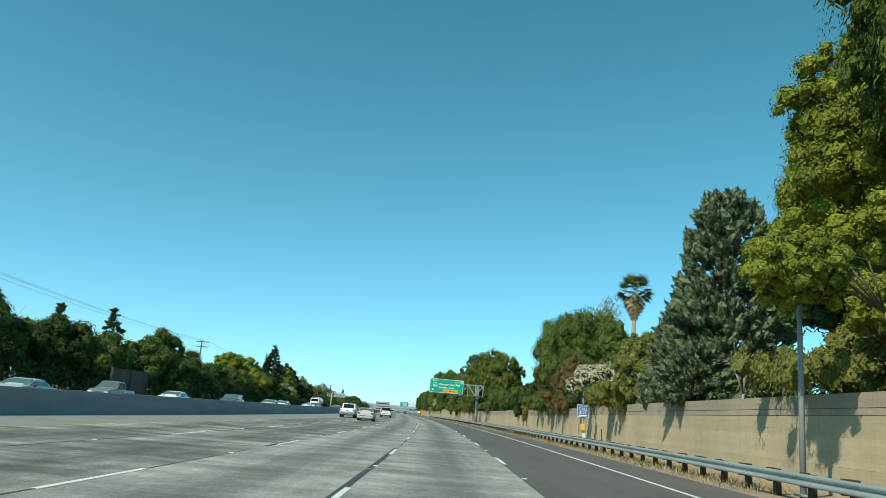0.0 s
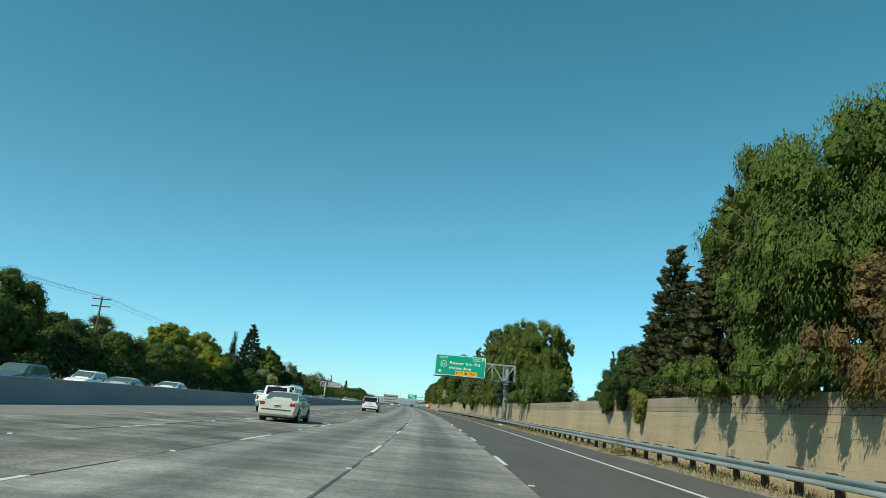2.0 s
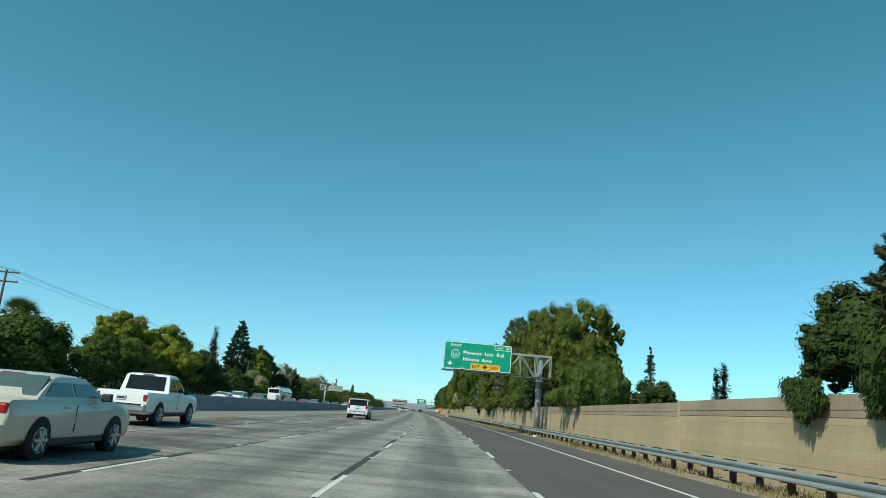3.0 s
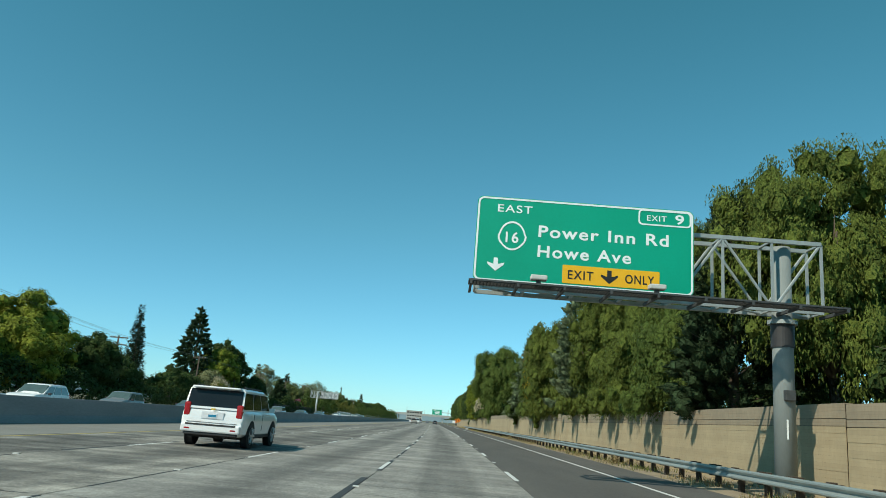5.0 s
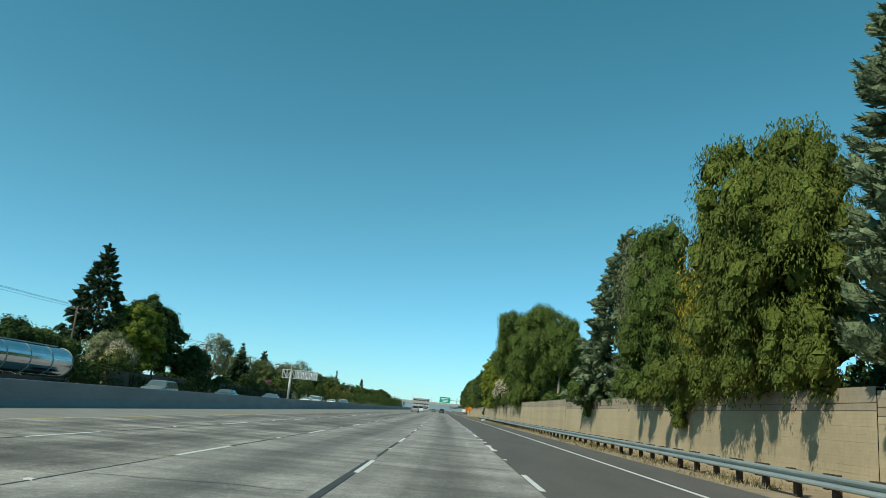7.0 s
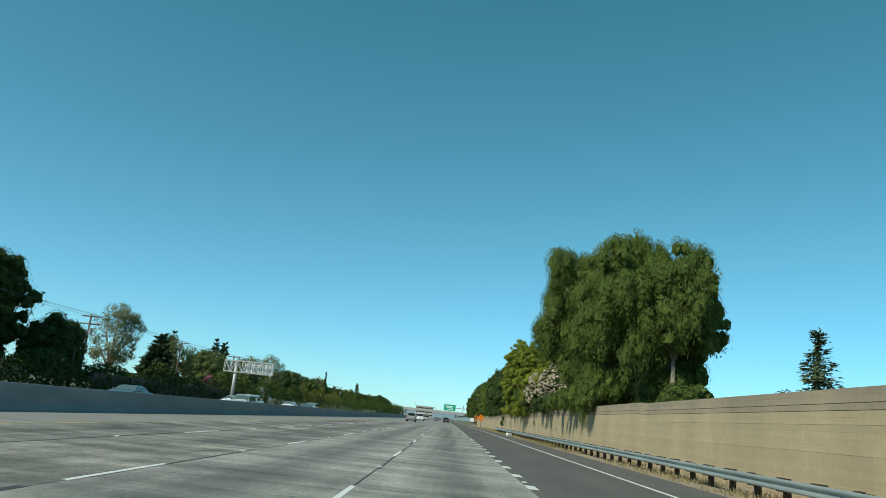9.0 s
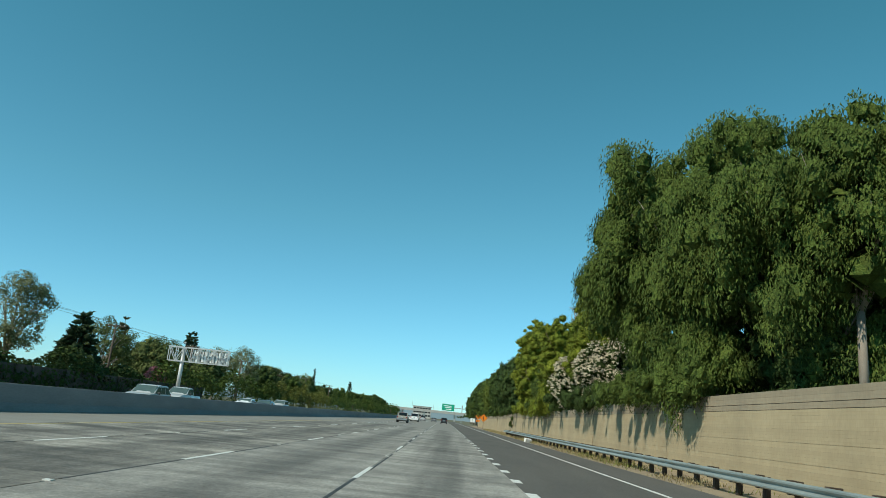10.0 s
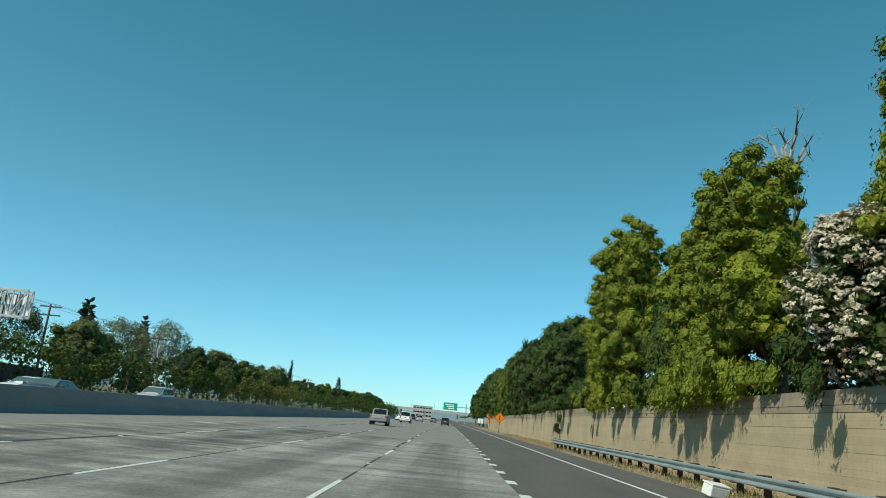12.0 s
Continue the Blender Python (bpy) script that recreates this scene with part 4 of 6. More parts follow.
vine(86.6, 1.55, 0.75, L_OLIVE, "leafy yellow-green vine hanging down the sound wall")
vine(90.0, 2.3, 0.7, L_DARK, "dark green vine hanging down the sound wall")
vine(93.5, 2.1, 1.0, L_DARK, "dark green vine hanging down the sound wall")
vine(226.6, 1.9, 0.9, L_MID, "green vine hanging down the sound wall")
vine(205.0, 1.7, 1.5, L_WILLOW, "willow strands trailing down the sound wall")
vine(361.0, 0.3, 0.35, L_DARK, "narrow dark vine climbing the sound wall")


# fan palm
def palm(lat, y, h, r, label, skirt=True, fronds=48):
    root = thing("palm_tree", label, "palm", m=stand(lat, y))
    rng = np.random.default_rng(77)
    part("trunk", rod(bmesh.new(), (0, 0, -0.2), (0, 0, h - 0.4), 0.3, 0.2, 12), M_PALEBARK, root, smooth=True)
    def fan(tip, way, roll, spread, long, wide, sag):
        """One fan-shaped leaf: a stalk from the crown and stiff pointed fingers."""
        stalk = tip - np.array((0, 0, h))
        n = 17
        s = np.cross(way, (0.0, 0.0, 1.0)) + 1e-4
        s = s / np.linalg.norm(s)
        up = np.cross(s, way)
        s, up = math.cos(roll) * s + math.sin(roll) * up, math.cos(roll) * up - math.sin(roll) * s
        a = np.linspace(-spread, spread, n)
        fd = norm(np.cos(a)[:, None] * way + np.sin(a)[:, None] * s + np.array((0, 0, -sag)))
        L = long * rng.uniform(0.85, 1.1, n) * (0.75 + 0.25 * np.cos(a))
        made = [blades(tip + fd * (L / 2)[:, None], fd, np.tile(up, (n, 1)), L, np.full(n, wide))]
        made.append(blades((np.array((0, 0, h)) + stalk / 2)[None], norm(stalk[None]), up[None], np.array([np.linalg.norm(stalk)]), np.array([0.05])))
        return np.concatenate(made)
    green = []
    for k in range(fronds):
        az, el = k * 2.4, -0.55 + 1.75 * (k / (fronds - 1))
        way = np.array((math.cos(az) * math.cos(el), math.sin(az) * math.cos(el), math.sin(el)))
        green.append(fan(np.array((0, 0, h)) + way * r * rng.uniform(0.42, 0.6), way, rng.uniform(-0.5, 0.5), 1.15, r * 0.55, 0.12, 0.12))
    quads("frond", np.concatenate(green), L_PALM, root)
    if not skirt:
        return
    dry = []
    for k in range(64):
        az, age = k * 2.4, k / 63
        el = -0.45 - 0.95 * age
        way = np.array((math.cos(az) * math.cos(el), math.sin(az) * math.cos(el), math.sin(el)))
        dry.append(fan(np.array((0, 0, h - 0.15 - 1.3 * age)) + way * r * 0.36, way, rng.uniform(-0.8, 0.8), 0.55, r * 0.5, 0.07, 0.35))
    quads("dry_skirt", np.concatenate(dry), L_DEADPALM, root)


palm(20.2, 71.0, 14.8, 1.9, "fan palm with dry brown skirt under green fronds")
palm(-48.4, 160.0, 8.2, 2.6, "dark bushy palm in a garden beyond the far lanes", False, 60)


# yucca-like plant by the wall
def yucca(lat, y, z, r):
    root = thing("yucca", "spiky yellow-green yucca above the sound wall", "yucca", m=stand(lat, y))
    part("trunk", rod(bmesh.new(), (0, 0, -0.2), (0, 0, z), 0.2, 0.15), M_BARK, root)
    rng = np.random.default_rng(5)
    d = unit(rng, 260)
    d[:, 2] = abs(d[:, 2]) * 0.9 - 0.15
    d = norm(d)
    L = r * rng.uniform(0.8, 1.1, 260)
    quads("leaf_rosette", blades(np.array((0, 0, z)) + d * (L / 2)[:, None], d, unit(rng, 260), L, np.full(260, 0.07)), L_WILLOW, root)


yucca(13.7, 362, 4.0, 1.5)
yucca(13.9, 357, 3.8, 1.2)

# trees and hedges beyond the opposite carriageway
LEFT = (
    ("broad", -40, 62, 7.8, 5.0, L_MID), ("broad", -43, 74, 8.6, 5.0, L_MID), ("broad", -41, 84, 7.6, 5.0, L_DARK), ("conifer", -54, 92, 11.8, 3.2, L_REDWOOD), ("conifer", -52, 84, 11.2, 3.4, L_CYPRESS),
    ("conifer", -59, 143, 15.6, 4.2, L_CYPRESS), ("conifer", -75, 155, 17.0, 4.4, L_REDWOOD), ("broad", -42, 100, 8.0, 5.0, L_MID), ("broad", -41, 112, 8.6, 5.0, L_MID), ("broad", -44, 126, 11.2, 4.6, L_MID),
    ("broad", -41, 136, 7.2, 4.6, L_DARK), ("broad", -47, 143, 8.6, 4.5, L_DARK), ("broad", -42, 152, 7.6, 4.5, L_MID), ("broad", -48, 160, 8.6, 4.5, L_MID), ("broad", -41, 168, 7.2, 4.5, L_MID),
    ("broad", -46, 185, 12.2, 5.5, L_CAMPHOR), ("broad", -42, 178, 7.4, 4.5, L_OLIVE), ("broad", -45, 203, 11.8, 5.5, L_CAMPHOR), ("broad", -41, 195, 8.0, 4.5, L_CAMPHOR), ("broad", -42, 213, 8.4, 4.5, L_DARK),
    ("cypress", -46.2, 235.3, 14.8, 2.0, L_CYPRESS), ("cypress", -47.2, 239, 11.8, 1.6, L_CYPRESS), ("broad", -44, 226, 6.6, 4.0, L_DARK), ("broad", -43, 246, 6.2, 4.5, L_DARK), ("broad", -46, 256, 6.5, 4.5, L_MID),
    ("conifer", -51.5, 280, 20.8, 6.0, L_CYPRESS), ("broad", -49, 293, 15.6, 7.0, L_DARK), ("broad", -47, 284, 13.0, 5.0, L_CAMPHOR), ("broad", -45, 272, 7.5, 4.0, L_SPARSE), ("broad", -43, 301, 8.0, 4.0, L_DARK),
    ("sparse", -46, 322, 12.4, 4.0, L_SPARSE), ("conifer", -43, 331, 9.4, 3.4, L_CYPRESS), ("sparse", -48, 310, 8.0, 4.0, L_SPARSE), ("sparse", -47, 346, 9.6, 5.0, L_SPRING), ("broad", -45, 358, 8.2, 4.5, L_SPRING),
    ("sparse", -48, 370, 9.6, 5.0, L_SPRING), ("conifer", -60, 380, 13.5, 3.0, L_REDWOOD), ("broad", -45, 384, 8.6, 5.0, L_SPRING), ("sparse", -47, 398, 10.5, 5.0, L_SPARSE), ("conifer", -56, 405, 14.0, 2.8, L_CYPRESS),
    ("sparse", -46, 412, 12.0, 5.0, L_SPARSE), ("broad", -44, 424, 9.0, 5.0, L_DARK), ("broad", -46, 440, 9.6, 6.0, L_SPRING), ("broad", -45, 458, 9.0, 6.0, L_MID), ("broad", -46, 478, 9.0, 6.0, L_SPRING),
    ("broad", -48, 500, 10.0, 6.0, L_MID), ("cypress", -52.3, 543, 15.2, 1.5, L_CYPRESS), ("sparse", -52, 522, 12.0, 5.0, L_SPARSE), ("broad", -50, 560, 10.0, 7.0, L_DARK), ("conifer", -94, 516, 22.8, 5.0, L_CYPRESS),
    ("broad", -45, 730, 12.0, 8.0, L_MID), ("broad", -48, 780, 12.0, 9.0, L_DARK), ("broad", -52, 830, 13.0, 9.0, L_MID),
    ("broad", -48, 590, 10.5, 7.0, L_MID), ("broad", -46, 620, 10.0, 7.0, L_DARK), ("conifer", -50, 640, 15.0, 3.0, L_CYPRESS), ("broad", -44, 655, 10.0, 7.0, L_MID), ("broad", -42, 690, 11.0, 7.0, L_DARK),
)
NAMES = {"broad": "rounded green garden tree beyond the far lanes", "conifer": "dark pointed conifer beyond the far lanes", "cypress": "slim dark Italian cypress beyond the far lanes", "sparse": "thinly leaved spring tree beyond the far lanes"}
for kind, lat, y, top, r, mat in LEFT:
    if 335 < y < 520 and kind in ("broad", "sparse"):
        top *= 1.05
    elif y < 95 and kind == "broad":
        top *= 1.1
    near = 1.0 if y < 420 else 0.6
    if kind == "conifer":
        tree("conifer", lat, y, top * 1.04, r * 1.15, r * 1.15, 0.8, mat, int((11000 if top < 19 else 22000) * near), 0.27, NAMES[kind], droop=-0.1, power=0.75, plume=min(2.0, 0.3 * r + 0.9), branches=240 if top < 19 else 640)
    elif kind == "cypress":
        tree("conifer", lat, y, top * 1.03, r, r, 0.4, mat, 9000, 0.27, NAMES[kind], droop=1.1, power=0.9, branches=300)
    elif kind == "sparse":
        tree("broad", lat, y, top * 1.05, r, r, 2.0, mat, 9500, 0.22, NAMES[kind], lumps=110, lump=0.9, bark=M_PALEBARK, limbs=10)
    else:
        tree("broad", lat, y, top * 1.05, r, r * 1.2, 0.6, mat, int(8000 * near), 0.28, NAMES[kind], lumps=90, lump=1.2)
tree("broad", -41, 351, 4.6, 1.6, 2.0, 1.8, L_PINK, 2500, 0.16, "pink blossoming shrub beyond the far lanes", "shrub")
tree("broad", -42, 268, 6.0, 2.4, 3.0, 1.5, L_OLIVE, 3000, 0.2, "pale blossoming shrub beyond the far lanes", "shrub", bloom=(L_WHITE, 0.5, 0.15, (0, 0, 0.3, 1.0)))


def hedge(lat, y0, y1, h, w, material, n, size, label):
    SEED[0] += 1
    rng = np.random.default_rng(SEED[0])
    y = rng.uniform(y0, y1, n)
    top = h * (0.8 + 0.28 * np.sin(y * 0.31 + lat) * np.sin(y * 0.113))
    a = rng.uniform(0, np.pi, n)
    p = np.stack([np.array([road(v) for v in y]) + lat + w * np.cos(a) * rng.uniform(0.7, 1.1, n), y, np.maximum(0.05, top * np.sin(a) ** 0.8 * rng.uniform(0.75, 1.08, n))], axis=1)
    o = np.array(at(lat, y0))
    nn = norm(np.stack([np.cos(a), np.zeros(n), np.sin(a)], axis=1) + 0.8 * unit(rng, n))
    d = norm(np.cross(nn, unit(rng, n)))
    s = size * rng.uniform(0.6, 1.4, n)
    root = thing("hedge", label, "hedge", m=Matrix.Translation(o))
    quads("foliage", blades(p - o, d, nn, s * 1.5, s), material, root)
    part("stem", box(bmesh.new(), 0, (y1 - y0) / 2, h * 0.3, 0.3, 0.3, h * 0.6), M_BARK, root)


for y0, y1, h, mat in ((50, 92, 4.4, L_DARK), (104, 150, 4.4, L_DARK), (150, 200, 4.2, L_DARK), (200, 260, 4.0, L_DARK), (262, 300, 3.6, L_DARK), (300, 345, 4.4, L_DARK), (345, 420, 6.2, L_MID), (420, 500, 6.4, L_OLIVE), (500, 620, 6.6, L_MID)):
    hedge(-38.5, y0, y1, h, 1.6, mat, 8000, 0.3, "dense dark green hedge along the far side")
hedge(-36.5, 620, 860, 7.5, 2.5, L_MID, 9000, 0.55, "distant green trees along the far lanes")
# dark hedges behind the wall stand in for the shade beneath the crowns
hedge(19.5, 10, 36, 5.0, 1.6, L_DARK, 9000, 0.25, "dark green hedge behind the wall, added for shade under the crowns")
hedge(19.5, 52, 98, 6.6, 1.6, L_DARK, 16000, 0.27, "dark green hedge behind the wall, added for shade under the crowns")
hedge(19.5, 142, 234, 7.4, 1.8, L_DARK, 36000, 0.28, "dark green hedge behind the wall, added for shade under the crowns")
hedge(19.0, 266, 294, 7.0, 1.6, L_DARK, 13000, 0.27, "dark green hedge behind the wall, added for shade under the crowns")
hedge(18.5, 308, 350, 7.4, 1.7, L_DARK, 16000, 0.27, "dark green hedge behind the wall, added for shade under the crowns")
hedge(19.0, 350, 520, 4.5, 2.0, L_DARK, 12000, 0.4, "dark green hedge behind the wall, added for shade under the crowns")

# dry grass on the verge
rng = np.random.default_rng(21)
for name, mat, n, hgt, label, lo in (("dry_grass", M_STRAW, 30000, 0.17, "dry straw-coloured grass along the guardrail", 0.42), ("green_grass", M_WEED, 6000, 0.22, "scattered green weeds along the guardrail", 0.62)):
    y = rng.uniform(-5, 400, n * 3)
    dens = np.array([0.5 + 0.5 * noise.noise(Vector((v * 0.22, lo * 9, 0))) for v in y])
    y = y[dens > lo][:n]
    n = len(y)
    lat = 10.75 + 0.55 * rng.normal(size=n)
    lat = np.clip(lat, 9.75, 12.3)
    h = hgt * rng.uniform(0.4, 1.5, n)
    base = np.stack([np.array([road(v) for v in y]) + lat, y, np.full(n, 0.0) + 0.04 * (lat - 9.9)], axis=1)
    d = norm(np.array((0, 0, 1.0)) + 0.55 * unit(rng, n))
    tagged(quads(name, blades(base + d * (h / 2)[:, None], d, unit(rng, n), h, np.full(n, 0.035)), mat, None), label, "grass", kind="stuff")


# ---- overhead sign ----
def letters(body, x0, x1, z, cap, y, material, parent, name="letter"):
    """Each letter is a part of its own."""
    cu = bpy.data.curves.new(name, "FONT")
    cu.body, cu.size, cu.extrude, cu.offset, cu.space_character = body, 1.0, 0.004, 0.02 if cap > 0.28 else 0.01, 1.16
    ob = new(name, cu)
    me = bpy.data.meshes.new_from_object(ob.evaluated_get(bpy.context.evaluated_depsgraph_get()))
    bpy.data.objects.remove(ob)
    co = np.array([v.co[:] for v in me.vertices])
    lo, w = co[:, 0].min(), co[:, 0].max() - co[:, 0].min()
    m = Matrix.Translation((x0, y, z - cap / 2)) @ pose(0, 0, 0, 90) @ Matrix.Diagonal(((x1 - x0) / w, cap / 0.73, 1, 1)) @ Matrix.Translation((-lo, 0, 0))
    faces = [list(q.vertices) for q in me.polygons]
    spans = []
    for a, b in sorted((co[q, 0].min(), co[q, 0].max()) for q in faces):
        if spans and a < spans[-1][1] + 2e-4:
            spans[-1][1] = max(spans[-1][1], b)
        else:
            spans.append([a, b])
    for a, b in spans:
        mine = [q for q in faces if a - 1e-5 <= co[q, 0].min() and co[q, 0].max() <= b + 1e-5]
        used = sorted({k for q in mine for k in q})
        index = {k: n for n, k in enumerate(used)}
        one = bpy.data.meshes.new(name)
        one.from_pydata([m @ Vector(co[k]) for k in used], [], [[index[k] for k in q] for q in mine])
        finish(name, one, material, parent)


def plate(bm, pts, y, thick):
    """A flat plate facing the traffic: outline in (x, z), front at y."""
    a = [bm.verts.new((x, y, z)) for x, z in pts]
    b = [bm.verts.new((x, y + thick, z)) for x, z in pts]
    bm.faces.new(a)
    bm.faces.new(b[::-1])
    for i in range(len(pts)):
        j = (i + 1) % len(pts)
        bm.faces.new((a[i], b[i], b[j], a[j]))
    return bm


def rounded(x0, x1, z0, z1, r, n=5):
    pts = []
    for cx, cz, a0 in ((x1 - r, z1 - r, 0), (x0 + r, z1 - r, 90), (x0 + r, z0 + r, 180), (x1 - r, z0 + r, 270)):
        for k in range(n + 1):
            a = radians(a0 + 90 * k / n)
            pts.append((cx + r * math.cos(a), cz + r * math.sin(a)))
    return pts


def ring(bm, outer, inner, y, thick):
    rows = [[bm.verts.new((x, yy, z)) for x, z in pts] for pts, yy in ((outer, y), (inner, y), (inner, y + thick), (outer, y + thick))]
    n = len(outer)
    for a, b in zip(rows, rows[1:] + rows[:1]):
        for i in range(n):
            j = (i + 1) % n
            bm.faces.new((a[i], a[j], b[j], b[i]))
    return bm


def arrow(x, z, s):
    return [(x - 0.16 * s, z + 0.5 * s), (x + 0.16 * s, z + 0.5 * s), (x + 0.16 * s, z + 0.02 * s), (x + 0.62 * s, z + 0.16 * s), (x + 0.62 * s, z + 0.02 * s), (x, z - 0.5 * s), (x - 0.62 * s, z + 0.02 * s), (x - 0.62 * s, z + 0.16 * s), (x - 0.16 * s, z + 0.02 * s)]


PL = 11.45
gantry = thing("overhead_sign", "cantilever overhead sign, green panel on a galvanised truss and round post", "overhead sign", m=stand(PL, 143.3))
X0, X1, ZB, ZT = 2.13 - PL, 8.57 - PL, 5.47, 8.06
SW, SH = X1 - X0, ZT - ZB
SY = -0.75
part("post", rod(bmesh.new(), (0, 0, -0.3), (0, 0, 7.35), 0.31, 0.28, 28), M_POSTGREY, gantry, "thick round galvanised post", smooth=True)
# dark sleeve paints the walkway's shadow below the flange
part("shadow_sleeve", rod(bmesh.new(), (0, 0, 4.3), (0, 0, 5.0), 0.33, 0.33, 28), M_DARKTRIM, gantry, "dark sleeve standing in for the walkway shadow on the post")
bm = rod(bmesh.new(), (0, 0, 4.98), (0, 0, 5.1), 0.42, 0.42, 24)
part("flange", bm, M_GALV, gantry)
part("base_plate", box(bmesh.new(), 0, 0, 0.05, 1.0, 1.0, 0.1, None, 0.01), M_GALV, gantry)
# truss: four chords with posts and diagonals
TX0, TX1, TZ0, TZ1 = X0 + 0.1, 1.0, 5.35, 7.42
for y in (-0.45, 0.45):
    for z in (TZ0, TZ1):
        part("chord", box(bmesh.new(), (TX0 + TX1) / 2, y, z, TX1 - TX0, 0.1, 0.12), M_GALV, gantry)
    bays = [TX0 + (TX1 - TX0) * i / 7 for i in range(8)]
    for i, x in enumerate(bays):
        part("upright", box(bmesh.new(), x, y, (TZ0 + TZ1) / 2, 0.07, 0.07, TZ1 - TZ0), M_GALV, gantry)
        if i < 7:
            a, b = (x, y, TZ0), (bays[i + 1], y, TZ1)
            if i % 2:
                a, b = (x, y, TZ1), (bays[i + 1], y, TZ0)
            part("diagonal", rod(bmesh.new(), a, b, 0.045, n=6), M_GALV, gantry)
for x in bays:
    for z in (TZ0, TZ1):
        part("strut", box(bmesh.new(), x, 0, z, 0.06, 0.9, 0.06), M_GALV, gantry)
for i in range(7):
    part("strut", rod(bmesh.new(), (bays[i], -0.45, TZ0), (bays[i + 1], 0.45, TZ0), 0.035, n=6), M_GALV, gantry)
panel = part("sign_panel", plate(bmesh.new(), rounded(X0, X1, ZB, ZT, 0.18), SY, 0.06), M_SIGNGREEN, gantry, "green retroreflective sign panel")
part("border", ring(bmesh.new(), rounded(X0 + 0.02, X1 - 0.02, ZB + 0.02, ZT - 0.02, 0.17), rounded(X0 + 0.075, X1 - 0.075, ZB + 0.075, ZT - 0.075, 0.13), SY - 0.008, 0.012), M_SIGNWHITE, panel)


def sx(u):
    return X0 + SW * u


def sz(v):
    return ZT - SH * v


letters("EAST", sx(0.095), sx(0.255), sz(0.13), 0.24, SY - 0.004, M_SIGNWHITE, panel)
letters("Power Inn Rd", sx(0.288), sx(0.885), sz(0.37), 0.36, SY - 0.004, M_SIGNWHITE, panel)
letters("Howe Ave", sx(0.288), sx(0.715), sz(0.605), 0.36, SY - 0.004, M_SIGNWHITE, panel)
letters("EXIT", sx(0.785), sx(0.875), sz(0.115), 0.18, SY - 0.004, M_SIGNWHITE, panel)
letters("9", sx(0.915), sx(0.955), sz(0.11), 0.29, SY - 0.004, M_SIGNWHITE, panel)
part("tab_border", ring(bmesh.new(), rounded(sx(0.745), sx(0.988), sz(0.205), sz(0.018), 0.12), rounded(sx(0.745) + 0.045, sx(0.988) - 0.045, sz(0.205) + 0.045, sz(0.018) - 0.045, 0.09), SY - 0.009, 0.012), M_SIGNWHITE, panel)
sc, sr = (sx(0.168), sz(0.46)), 0.40


def spade(r):
    pts = []
    for k in range(28):
        a = radians(90 + 360 * k / 28)
        rr = r * (1.0 + 0.16 * max(0, math.sin(a)) ** 3 + 0.07 * abs(math.cos(2 * a)) * (1 if math.sin(a) < 0.2 else 0))
        pts.append((sc[0] + rr * math.cos(a), sc[1] + rr * math.sin(a)))
    return pts


part("route_shield", ring(bmesh.new(), spade(sr), spade(sr - 0.05), SY - 0.008, 0.012), M_SIGNWHITE, panel)
letters("16", sc[0] - 0.19, sc[0] + 0.19, sc[1] - 0.02, 0.33, SY - 0.004, M_SIGNWHITE, panel)
part("arrow", plate(bmesh.new(), arrow(sx(0.10), sz(0.80), 0.40), SY - 0.008, 0.01), M_SIGNWHITE, panel)
amber = part("exit_only_panel", plate(bmesh.new(), rounded(sx(0.405), sx(0.845), sz(0.955), sz(0.745), 0.03), SY - 0.012, 0.012), M_SIGNYELLOW, gantry, "amber exit-only panel with black letters")
letters("EXIT", sx(0.43), sx(0.545), sz(0.85), 0.27, SY - 0.016, M_SIGNBLACK, amber)
letters("ONLY", sx(0.69), sx(0.82), sz(0.85), 0.27, SY - 0.016, M_SIGNBLACK, amber)
part("arrow", plate(bmesh.new(), arrow(sx(0.618), sz(0.85), 0.40), SY - 0.018, 0.006), M_SIGNBLACK, amber)
# walkway with lamps below the panel
# its steel is the darker copy, putting shade on the underside
WZ = ZB - 0.2
for k in range(9):
    x = X0 - 0.05 + (1.15 - X0) * k / 8
    part("bracket", box(bmesh.new(), x, SY - 0.1, WZ - 0.02, 0.07, 1.6, 0.09, None), M_GALVDARK, gantry)
for y in (SY - 0.86, SY - 0.4):
    part("walkway_rail", box(bmesh.new(), (X0 + 1.15) / 2 - 0.05, y, WZ + 0.05, 1.3 - X0, 0.05, 0.05), M_GALVDARK, gantry)
bm = bmesh.new()
for k in range(110):
    box(bm, X0 - 0.1 + (1.25 - X0) * k / 109, SY - 0.55, WZ + 0.02, 0.02, 0.6, 0.035)
for k in range(16):
    box(bm, (X0 + 1.15) / 2 - 0.05, SY - 0.85 + k * 0.04, WZ + 0.02, 1.3 - X0, 0.012, 0.025)
part("grating", bm, M_GALVDARK, gantry)
for u in (0.285, 0.80):
    lamp = part("sign_lamp", box(bmesh.new(), sx(u), SY - 0.8, WZ + 0.24, 0.46, 0.3, 0.14, None, 0.03), M_LAMPBOX, gantry, "pale box lamp below the sign panel")
    part("lamp_foot", box(bmesh.new(), sx(u), SY - 0.78, WZ + 0.12, 0.12, 0.12, 0.2), M_GALVDARK, lamp)
    part("lens", box(bmesh.new(), sx(u), SY - 0.64, WZ + 0.26, 0.4, 0.06, 0.1), M_HEAD, lamp)
part("conduit_box", box(bmesh.new(), 0.0, -0.36, 2.9, 0.3, 0.16, 0.3, None, 0.02), M_GALVDARK, gantry)
part("marking", box(bmesh.new(), -0.06, -0.31, 1.95, 0.05, 0.012, 0.55), M_SIGNWHITE, gantry)

